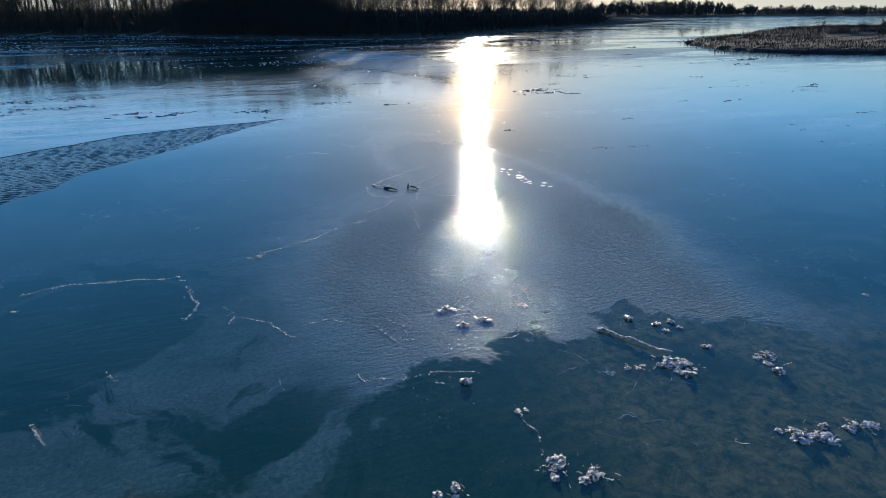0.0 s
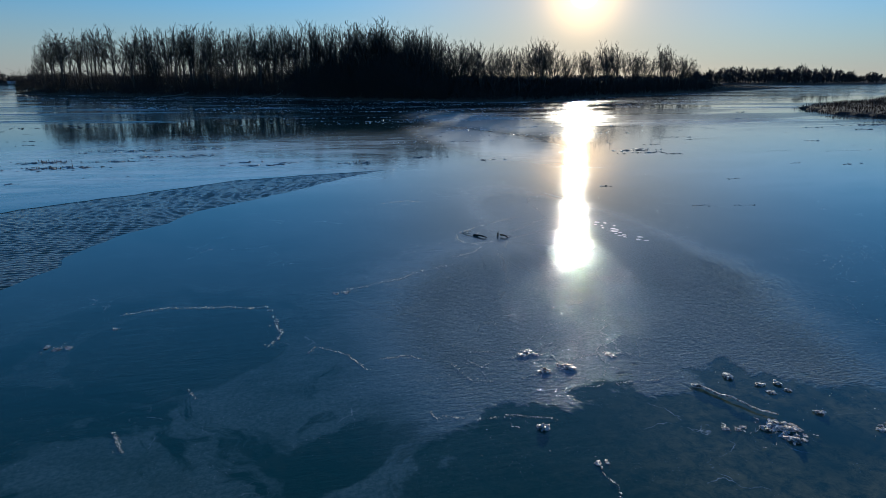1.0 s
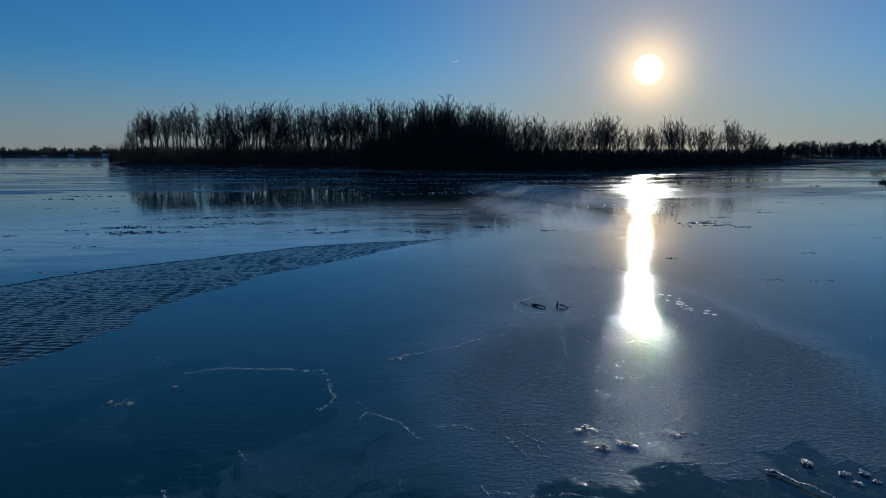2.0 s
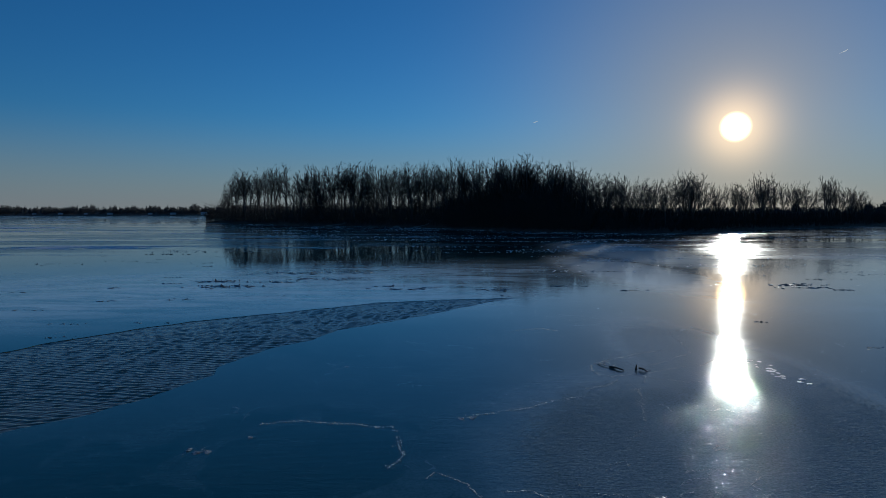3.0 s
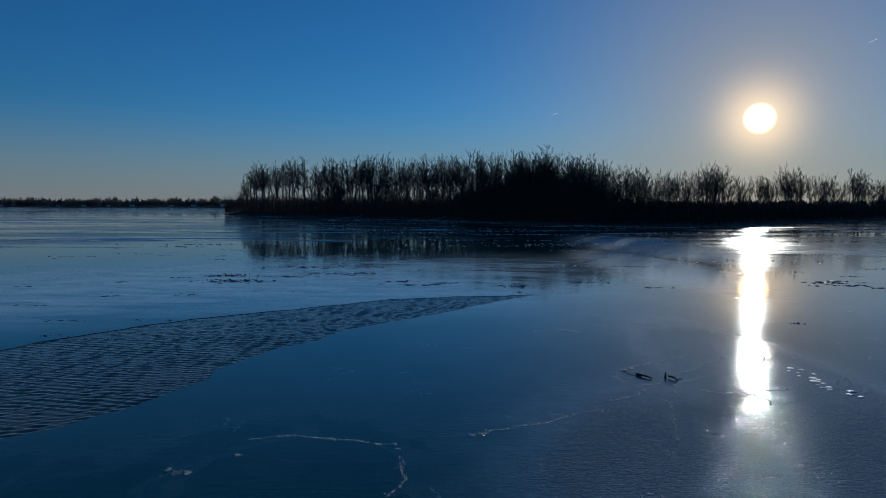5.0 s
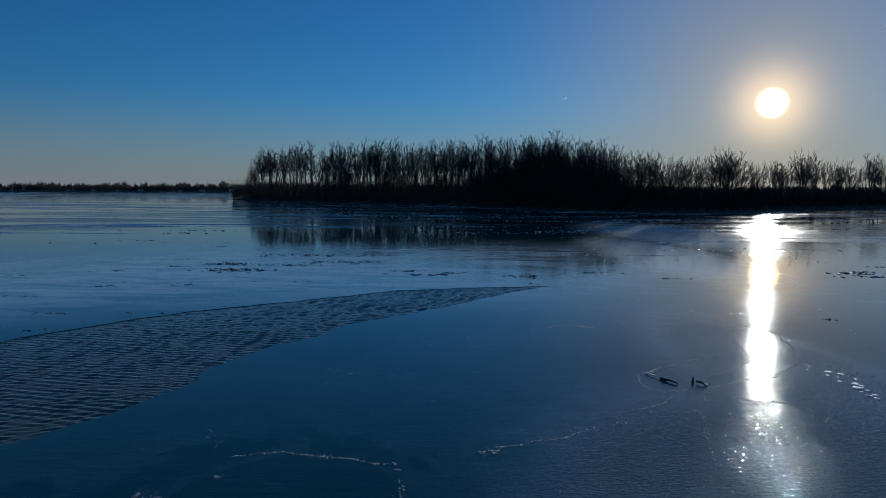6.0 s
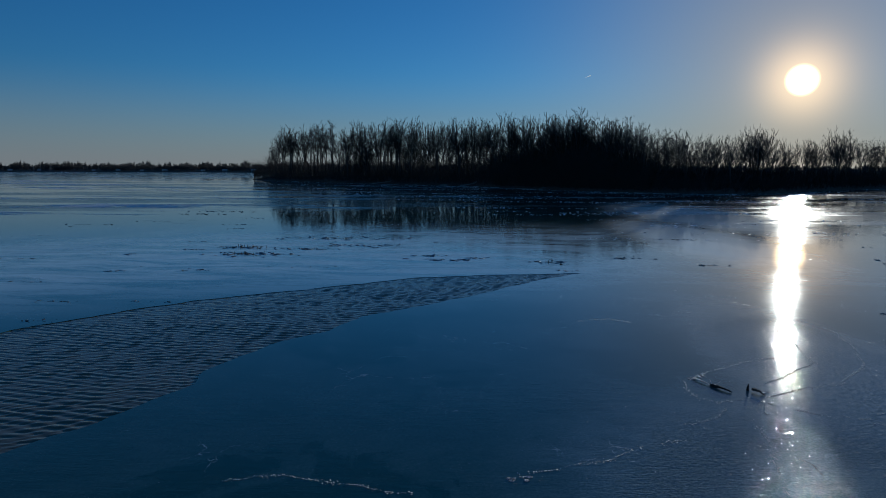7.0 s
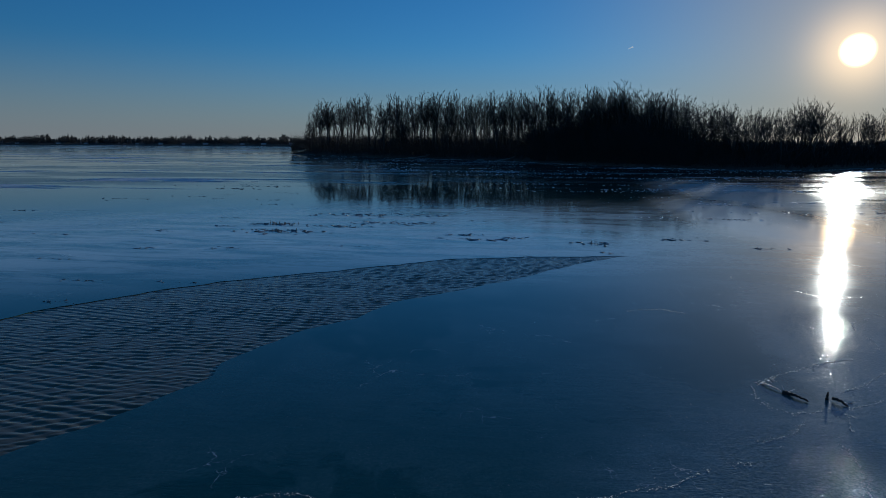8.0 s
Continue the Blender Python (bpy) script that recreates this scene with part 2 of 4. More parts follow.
def water_material():
    n = Nodes("open_water")
    c = n.mix(n.noise(0.4, 4), (0.10, 0.092, 0.055), (0.18, 0.15, 0.085))
    b = n.bump(n.noise(14, 4, 0.6), 0.25, 0.01)
    return n.set(Base_Color=c, Roughness=0.06, IOR=1.333, Normal=b).mat


def earth_material():
    n = Nodes("dead_grass_bank")
    c = n.mix(n.noise(0.35, 6, 0.6), (0.035, 0.026, 0.018), (0.11, 0.08, 0.05))
    c = n.mix(n.span(n.noise(3.0, 6, 0.7), 0.55, 0.75), c, (0.085, 0.06, 0.04))
    return n.set(Base_Color=c, Roughness=0.95, Normal=n.bump(n.noise(4, 6, 0.7), 0.8, 0.15)).mat


def bark_material(name, dark, light):
    n = Nodes(name)
    c = n.mix(n.noise(1.1, 6, 0.65, 0, n.stretch((3, 3, 0.5))), dark, light)
    c = n.mix(n.span(n.chance(), 0, 1, 0, 0.4), c, tuple(0.5 * v for v in light))
    return n.set(Base_Color=c, Roughness=0.9, Normal=n.bump(n.noise(9, 4), 0.5, 0.03)).mat


def straw_material(name, a, b):
    n = Nodes(name)
    c = n.mix(n.island(), a, b)
    c = n.mix(n.span(n.noise(0.15, 4), 0.35, 0.65, 0, 0.5), c, tuple(0.45 * v for v in a))
    return n.set(Base_Color=c, Roughness=0.85).mat


def frost_material():
    n = Nodes("frosted_ice")
    c = n.mix(n.span(n.noise(14, 6, 0.75), 0.40, 0.60), (0.07, 0.06, 0.05), (0.66, 0.68, 0.70))
    c = n.mix(n.span(n.noise(40, 3), 0.55, 0.7, 0, 0.4), c, (0.8, 0.81, 0.83))
    b = n.bump(n.noise(30, 5, 0.7), 0.9, 0.02)
    return n.set(Base_Color=c, Roughness=0.4, IOR=1.31, Normal=b, Subsurface_Weight=0.45, Subsurface_Radius=(1.0, 0.95, 0.9), Subsurface_Scale=0.12).mat


def ridge_material():
    n = Nodes("ridge_frost")
    c = n.mix(n.noise(6, 5, 0.7), (0.30, 0.36, 0.42), (0.82, 0.85, 0.88))
    b = n.bump(n.noise(35, 5, 0.7), 0.9, 0.02)
    return n.set(Base_Color=c, Roughness=0.18, IOR=1.31, Normal=b).lit_through(c, 0.7, b).mat


def snow_material():
    n = Nodes("packed_snow")
    c = n.mix(n.noise(7, 5, 0.7), (0.66, 0.70, 0.74), (0.88, 0.9, 0.92))
    b = n.bump(n.noise(30, 5, 0.7), 0.8, 0.02)
    return n.set(Base_Color=c, Roughness=0.5, Normal=b, Subsurface_Weight=0.9, Subsurface_Radius=(1.0, 0.95, 0.9), Subsurface_Scale=0.15).mat


def shard_material():
    n = Nodes("broken_ice")
    c = n.mix(n.island(), (0.02, 0.03, 0.038), (0.30, 0.34, 0.38))
    c = n.mix(n.span(n.noise(5, 5), 0.45, 0.7, 0, 0.6), c, (0.04, 0.05, 0.055))
    b = n.bump(n.noise(20, 4), 0.6, 0.02)
    return n.set(Base_Color=c, Roughness=0.55, IOR=1.31, Normal=b).mat


def plain_material(name, a, b, rough=0.7, scale=3.0):
    n = Nodes(name)
    c = n.mix(n.noise(scale, 6, 0.65), a, b)
    return n.set(Base_Color=c, Roughness=rough, Normal=n.bump(n.noise(scale * 8, 4), 0.3, 0.01)).mat


def vapour_material():
    n = Nodes("ice_vapour")
    c = n.mix(n.noise(0.05, 4), (0.8, 0.8, 0.8), (0.95, 0.95, 0.95))
    b = n.bump(n.noise(0.2, 3), 0.3, 0.5)
    return n.set(Base_Color=c, Roughness=1.0).lit_through(c, 0.7, b).mat


ICE = ice_material()
WATER = water_material()
EARTH = earth_material()
PEAT = plain_material("wet_peat", (0.014, 0.008, 0.006), (0.036, 0.021, 0.015), 0.95, 1.5)
BARK = bark_material("tree_bark", (0.025, 0.021, 0.018), (0.09, 0.078, 0.066))
TWIG = bark_material("twig_bark", (0.018, 0.015, 0.013), (0.055, 0.044, 0.036))
GREYWOOD = bark_material("weathered_wood", (0.16, 0.15, 0.14), (0.38, 0.36, 0.33))
DARKWOOD = bark_material("wet_wood", (0.018, 0.015, 0.012), (0.06, 0.05, 0.04))
STRAW = straw_material("marsh_grass", (0.016, 0.006, 0.005), (0.034, 0.014, 0.009))
FARWOOD = straw_material("far_branches", (0.035, 0.030, 0.030), (0.07, 0.06, 0.055))
FROST = frost_material()
RIDGE = ridge_material()
SHARD = shard_material()
SNOW = snow_material()
SIDING = plain_material("white_siding", (0.42, 0.42, 0.41), (0.6, 0.6, 0.58), 0.6)
ROOFING = plain_material("snowy_roof", (0.35, 0.36, 0.38), (0.6, 0.61, 0.63), 0.8)
DARKPANE = plain_material("window_pane", (0.03, 0.035, 0.04), (0.05, 0.055, 0.06), 0.1)
VAPOUR = vapour_material()

# ---- mesh helpers ----


def mesh_object(name, verts, faces, material, parent=None, smooth=False):
    me = bpy.data.meshes.new(name)
    me.from_pydata([tuple(map(float, v)) for v in verts] if not isinstance(verts, np.ndarray) else verts.tolist(), [], faces)
    me.materials.append(material)
    if smooth:
        me.shade_smooth()
    me.update()
    ob = new(name, me)
    if parent:
        ob.parent = parent
    return ob


def part(name, bm, material, parent, label="", smooth=False):
    me = bpy.data.meshes.new(name)
    bm.to_mesh(me)
    bm.free()
    me.materials.append(material)
    if smooth:
        me.shade_smooth()
    ob = new(name, me)
    ob.parent = parent
    return tagged(ob, label) if label else ob


class Sticks:
    """Many tapered sticks, gathered into one mesh."""

    def __init__(self, sides=3):
        self.v, self.f, self.sides = [], [], sides

    def add(self, a, b, ra, rb):
        d = (b - a)
        if d.length < 1e-6:
            return
        d.normalize()
        u = d.orthogonal().normalized()
        w = d.cross(u)
        n, s = len(self.v), self.sides
        for p, r in ((a, ra), (b, rb)):
            for k in range(s):
                q = 2 * math.pi * k / s
                self.v.append(p + r * (math.cos(q) * u + math.sin(q) * w))
        for k in range(s):
            j = (k + 1) % s
            self.f.append((n + k, n + j, n + s + j, n + s + k))

    def chain(self, pts, ra, rb):
        m = len(pts) - 1
        for i in range(m):
            self.add(pts[i], pts[i + 1], ra + (rb - ra) * i / m, ra + (rb - ra) * (i + 1) / m)

    def tube(self, pts, radii):
        """One closed limb: rings joined along a bent line."""
        n, s = len(self.v), self.sides
        for i, (p, r) in enumerate(zip(pts, radii)):
            d = (pts[min(i + 1, len(pts) - 1)] - pts[max(i - 1, 0)]).normalized()
            u = d.cross(Vector((0.13, 0.21, 1))).normalized()
            w = d.cross(u)
            for k in range(s):
                q = 2 * math.pi * k / s
                self.v.append(p + r * (math.cos(q) * u + math.sin(q) * w))
        for i in range(len(pts) - 1):
            for k in range(s):
                j = (k + 1) % s
                a = n + i * s
                self.f.append((a + k, a + j, a + s + j, a + s + k))
        self.f.append(tuple(n + k for k in range(s)))
        self.f.append(tuple(n + (len(pts) - 1) * s + k for k in reversed(range(s))))

    def object(self, name, material, parent=None):
        return mesh_object(name, self.v, self.f, material, parent)


def smooth_steps(rng, n, spread):
    v = Vector((rng.uniform(-1, 1), rng.uniform(-1, 1), rng.uniform(-1, 1)))
    return v.normalized() * spread * n


# ---- the ice and the open lead ----
LOW_EDGE = [(-60, 2), (-30, 12), (-16.5, 20.8), (-11.7, 25.2), (-10.7, 26.2), (-9.5, 28.0), (-8.7, 29.8), (-8.0, 31.4), (-8.2, 32.5), (-7.3, 35.8),
            (-5.6, 37.7), (-4.6, 40.2), (-2.4, 42.5), (0.3, 45.4), (3.0, 49.0), (5.2, 51.2), (7.0, 52.8)]
HIGH_EDGE = [(5.0, 52.5), (3.4, 51.9), (1.0, 51.6), (-3.2, 50.4), (-7.0, 47.6), (-9.5, 45.7), (-13.2, 43.1), (-15.0, 41.2), (-17.1, 38.3),
             (-19.0, 35.0), (-23.0, 30.5), (-36, 24), (-64, 13)]


def wavy(points, step, wobble, seed):
    """A line through the points, cut into short steps with a natural unevenness."""
    out = []
    for (x0, y0), (x1, y1) in zip(points, points[1:]):
        n = max(1, int(math.hypot(x1 - x0, y1 - y0) / step))
        for i in range(n):
            k = i / n
            x, y = x0 + (x1 - x0) * k, y0 + (y1 - y0) * k
            p = Vector((x * 0.55, y * 0.55, seed))
            q = Vector((x * 2.1, y * 2.1, seed + 9))
            out.append((x + wobble * (noise.noise(p) + 0.35 * noise.noise(q)), y + wobble * (noise.noise(p + Vector((7, 3, 1))) + 0.35 * noise.noise(q + Vector((3, 8, 2))))))
    out.append(points[-1])
    return out


LEAD = wavy(LOW_EDGE + HIGH_EDGE + LOW_EDGE[:1], 0.35, 0.28, 3.0)[:-1]


def build_ice():
    from mathutils.geometry import tessellate_polygon
    inner, outer = 160.0, 4600.0
    square = [(-inner, -inner), (inner, -inner), (inner, inner), (-inner, inner)]
    loops = [[Vector((x, y, 0)) for x, y in square], [Vector((x, y, 0)) for x, y in LEAD]]
    verts = [tuple(v) for loop in loops for v in loop]
    faces = [tuple(t) for t in tessellate_polygon(loops)]
    n = len(verts)
    # the broken rim of the ice round the open water
    verts += [(x, y, -0.14) for x, y in LEAD]
    m = len(LEAD)
    faces += [(4 + i, 4 + (i + 1) % m, n + (i + 1) % m, n + i) for i in range(m)]
    # on to the horizon
    o = len(verts)
    verts += [(-outer, -outer, 0), (outer, -outer, 0), (outer, outer, 0), (-outer, outer, 0)]
    faces += [(k, o + k, o + (k + 1) % 4, (k + 1) % 4) for k in range(4)]
    ob = mesh_object("ground", verts, faces, ICE)
    bm = bmesh.new()
    bm.from_mesh(ob.data)
    for f in bm.faces:
        f.normal_update()
        if abs(f.normal.z) > 0.5 and f.normal.z < 0:
            f.normal_flip()
    bm.to_mesh(ob.data)
    bm.free()
    return tagged(ob, "thin blue-grey lake ice with milky floes and cracks", "ice", kind="structure")


build_ice()


def build_water():
    lead = np.array(LEAD)
    step = 0.05
    xs = np.arange(-34.0, 7.6, step)
    ys = np.arange(13.0, 53.4, step)
    gx, gy = np.meshgrid(xs, ys)
    inside = np.zeros(gx.shape, bool)
    for (x0, y0), (x1, y1) in zip(lead, np.roll(lead, -1, 0)):
        if y0 != y1:
            cross = ((y0 > gy) != (y1 > gy)) & (gx < (x1 - x0) * (gy - y0) / (y1 - y0) + x0)
            inside ^= cross
    keep = inside.copy()
    for _ in range(3):
        k = keep.copy()
        k[1:] |= keep[:-1]
        k[:-1] |= keep[1:]
        k[:, 1:] |= keep[:, :-1]
        k[:, :-1] |= keep[:, 1:]
        keep = k
    rng = np.random.default_rng(5)
    z = np.zeros(gx.shape)
    for _ in range(46):
        length = rng.uniform(0.15, 0.40)
        way = radians(rng.normal(99, 17))
        k = 2 * math.pi / length
        z += rng.uniform(0.4, 1) * length * np.sin(k * (gx * math.cos(way) + gy * math.sin(way)) + rng.uniform(0, 6.3))
    z *= 0.0072
    # calmer under the far rim, where the wind comes over the ice
    calm = np.clip((gy - 0.72 * gx - 43.0) / 12.0, 0, 1)
    z *= 1.0 - 0.45 * calm
    z -= 0.022
    index = -np.ones(gx.shape, int)
    index[keep] = np.arange(keep.sum())
    verts = np.stack([gx[keep], gy[keep], np.clip(z[keep], -0.07, -0.002)], 1)
    quad = keep[:-1, :-1] & keep[1:, :-1] & keep[:-1, 1:] & keep[1:, 1:]
    faces = np.stack([index[:-1, :-1][quad], index[:-1, 1:][quad], index[1:, 1:][quad], index[1:, :-1][quad]], 1)
    ob = mesh_object("water", verts, faces.tolist(), WATER, smooth=True)
    tagged(ob, "dark rippled open water in a lead through the ice", "water", kind="structure")


build_water()


# ---- the wooded island ----
# the front shore, by its bearing from the near ice: sideways per metre ahead, and metres ahead
EYE_Y = 7.5
SHORE = [(-0.335, 335), (-0.306, 314), (-0.2, 274), (-0.112, 264), (0.003, 242), (0.065, 222), (0.198, 196), (0.29, 187), (0.376, 184),
         (0.447, 196), (0.54, 222), (0.64, 254), (0.735, 296), (0.826, 350), (0.92, 413)]
SHORE_K, SHORE_Y = [p[0] for p in SHORE], [p[1] for p in SHORE]
# how tall the trees stand along it
TOP_K = [-0.34, -0.315, -0.295, -0.25, -0.2, -0.11, -0.05, 0.0, 0.065, 0.13, 0.2, 0.25, 0.28, 0.34, 0.39, 0.42, 0.46, 0.5, 0.53, 0.58, 0.64, 0.68, 0.72, 0.76]
TOP_H = [10, 19, 26, 27, 26, 26.5, 24.5, 25, 24.5, 24, 22, 19, 17, 15, 15.5, 18, 15, 15, 19, 17, 20, 18, 13, 10]
BRUSH_K = [-0.34, -0.3, -0.2, 0.0, 0.1, 0.16, 0.24, 0.3, 0.4, 0.5, 0.64, 0.71, 0.77, 0.92]
BRUSH_H = [10, 11, 11, 11, 16, 18, 13, 8, 5.5, 4.5, 4, 3.4, 1.4, 0.5]


def shore_at(k, inland=0.0):
    """A place on the island by its bearing, so many metres behind the front shore."""
    y = float(np.interp(k, SHORE_K, SHORE_Y)) + inland
    return k * (y - EYE_Y), y


def ground_height(k, inland):
    rise = max(0.0, min(1.0, inland / 14.0))
    fade = max(0.15, min(1.0, (0.93 - k) / 0.18))
    return (0.15 + 2.3 * rise * (2 - rise)) * fade


def build_island():
    rng = random.Random(2)
    ks = np.linspace(-0.342, 0.925, 210)
    rows = [-1.2, 0.0, 1.2, 3, 7, 14, 24, 40, 70, 96]
    verts, faces = [], []
    for i, k in enumerate(ks):
        ends = min(1.0, (k + 0.345) / 0.05, (0.93 - k) / 0.12)
        for j, d in enumerate(rows):
            wob = 1.6 * noise.noise(Vector((k * 130, d * 0.2, 0))) + 0.8 * noise.noise(Vector((k * 420, d, 4)))
            x, y = shore_at(k, d * max(0.08, ends) + (wob if j < 9 else 0))
            z = -0.3 if j in (0, len(rows) - 1) else ground_height(k, d) * max(0.0, min(1.0, (k + 0.342) / 0.045)) + 0.25 * noise.noise(Vector((x * 0.4, y * 0.4, 1))) * (1 if j > 1 else 0.3)
            if j == 1:
                z = 0.06 + 0.12 * rng.random()
            verts.append((x, y, z))
    n = len(rows)
    for i in range(len(ks) - 1):
        for j in range(n - 1):
            a = i * n + j
            faces.append((a, a + n, a + n + 1, a + 1))
    tagged(mesh_object("island", verts, faces, EARTH), "low island bank of dark soil and dead grass", "island", kind="structure")


build_island()


def make_tree(seed, height, kind):
    """A leafless tree: a trunk that forks into rising leaders, and a crown of ever finer branches."""
    rng = random.Random(seed)
    base = new("bare_tree")
    trunk, crown = Sticks(6), Sticks(3)
    # where it forks, how many leaders, how far they lean out, how long the side branches are
    fork, leaders, lean, reach = {"tall": (0.34, 3, 0.20, 0.20), "slim": (0.22, 2, 0.13, 0.17), "spread": (0.20, 5, 0.50, 0.24),
                                  "low": (0.06, 6, 0.55, 0.24), "clump": (0.02, 4, 0.22, 0.17)}[kind]
    r0 = height * 0.0135

    def branch(p, way, length, r, level):
        n = 3 if level < 2 else 2
        d = way.normalized()
        path = [p]
        for i in range(n):
            d = (d + smooth_steps(rng, 1, 0.13) + Vector((0, 0, 0.06))).normalized()
            path.append(path[-1] + d * length / n)
        crown.chain(path, r, max(0.015, r * 0.4))
        if level >= 3:
            return
        kids = (5, 4, 3)[level]
        for i in range(kids):
            t = min(0.99, 0.25 + 0.75 * (i + rng.random()) / kids) * n
            a = path[int(t)].lerp(path[min(n, int(t) + 1)], t - int(t))
            side = d.cross(smooth_steps(rng, 1, 1.0))
            if side.length < 0.05:
                continue
            side.normalize()
            go = d + side * rng.uniform(0.5, 1.1) + Vector((0, 0, 0.1))
            branch(a, go, length * rng.uniform(0.34, 0.58), max(0.026, r * 0.5), level + 1)

    z0 = height * fork
    tilt = Vector((rng.gauss(0, 0.03), rng.gauss(0, 0.03), 0))
    pts = [Vector((tilt.x * z, tilt.y * z, z)) + Vector((rng.gauss(0, 0.1), rng.gauss(0, 0.1), 0)) for z in (z0 * k / 3 for k in range(4))]
    pts[0] = Vector((0, 0, -0.4))
    trunk.chain(pts, r0 * 1.25, r0 * 0.85)
    for k in range(5):
        q = k * 1.26 + rng.random()
        foot = Vector((math.cos(q), math.sin(q), 0)) * r0 * 2.2 + Vector((0, 0, -0.3))
        trunk.add(foot, Vector((0, 0, 0.9)), r0 * 0.35, r0 * 0.5)
    turn = rng.uniform(0, 6.28)
    for j in range(leaders):
        q = turn + 6.283 * j / leaders + rng.uniform(-0.5, 0.5)
        out = lean * rng.uniform(0.35, 1.2)
        d = Vector((math.cos(q) * out, math.sin(q) * out, 1)).normalized()
        length = (height - z0) * rng.uniform(0.76, 1.0)
        steps, r = 7, r0 * rng.uniform(0.5, 0.75)
        p = pts[-1].lerp(pts[-2], rng.random() * 0.6)
        path = [p]
        for i in range(steps):
            d = (d + smooth_steps(rng, 1, 0.12) + Vector((0, 0, 0.03))).normalized()
            path.append(path[-1] + d * length / steps)
        trunk.chain(path, r, 0.05)
        count = 11 if leaders < 4 else 8
        for i in range(count):
            f = 0.12 + 0.86 * (i + rng.random() * 0.8) / count
            t = f * steps
            a = path[int(t)].lerp(path[min(steps, int(t) + 1)], t - int(t))
            w = i * 2.4 + rng.uniform(-0.6, 0.6)
            way = d * 0.75 + Vector((math.cos(w), math.sin(w), 0.25)) * rng.uniform(0.5, 0.9)
            size = height * reach * rng.uniform(0.6, 1.15) * (1.1 - 0.65 * f)
            branch(a, way, size, max(0.045, r * (0.5 - 0.25 * f)), 0 if f < 0.7 else 1)
    trunk.object("trunk", BARK, base)
    crown.object("crown", TWIG, base)
    return base


KINDS = ["tall", "clump", "slim", "tall", "slim", "spread", "spread", "spread", "low", "tall", "clump", "slim"]
PROTOS = [make_tree(40 + i, 24.0, kind) for i, kind in enumerate(KINDS)]
TREE_LABEL = "tall leafless deciduous tree, dark against the sky, on the island"
USED = set()


def plant(i, x, y, z, height, turn, label, group):
    m = Matrix.LocRotScale((x, y, z), Euler((0, 0, turn)), None)
    if i in USED:
        ob = copy_thing(PROTOS[i], m)
    else:
        ob = PROTOS[i]
        ob.matrix_basis = m
        USED.add(i)
    s = height / 25.0
    ob.scale = (s * 0.96, s * 0.96, s)
    return tagged(ob, label, "tree", group)


def plant_island():
    rng = random.Random(11)
    # bearing range, number of trees, kinds, how deep the stand is
    stands = [(-0.318, -0.2, 22, (0, 2, 3, 4, 11), 24), (-0.2, 0.02, 62, (0, 1, 2, 3, 4, 9, 10, 11), 40), (0.02, 0.25, 70, (0, 1, 3, 9, 10, 2), 46),
              (0.25, 0.42, 24, (5, 6, 7, 8, 10, 3), 26), (0.42, 0.7, 32, (5, 6, 7, 8, 1, 4), 24)]
    for a, b, count, kinds, depth in stands:
        for j in range(count):
            k = a + (b - a) * (j + rng.random()) / count
            inland = 5 + depth * rng.random() ** 1.1
            x, y = shore_at(k, inland)
            h = float(np.interp(k, TOP_K, TOP_H)) * (1 + inland / 320.0)
            h *= rng.uniform(0.84, 1.0) if rng.random() < 0.78 else rng.uniform(0.5, 0.8)
            plant(rng.choice(kinds), x, y, ground_height(k, inland) - 0.1, h, rng.uniform(0, 6.28), TREE_LABEL, "bare trees on the island")
    # single trees that stand out of the skyline
    for k, inland, h, i in ((-0.305, 8, 21, 2), (-0.28, 7, 25, 0), (0.425, 9, 18.6, 6), (0.535, 10, 19.5, 5), (0.640, 10, 20.5, 7), (0.115, 12, 25.5, 1),
                            (0.735, 8, 11.5, 6), (0.752, 6, 7.5, 8), (0.71, 8, 10, 5), (-0.112, 14, 27.5, 0), (0.0, 14, 26, 3)):
        x, y = shore_at(k, inland)
        plant(i, x, y, ground_height(k, inland) - 0.1, h, k * 40, TREE_LABEL, "bare trees on the island")


plant_island()


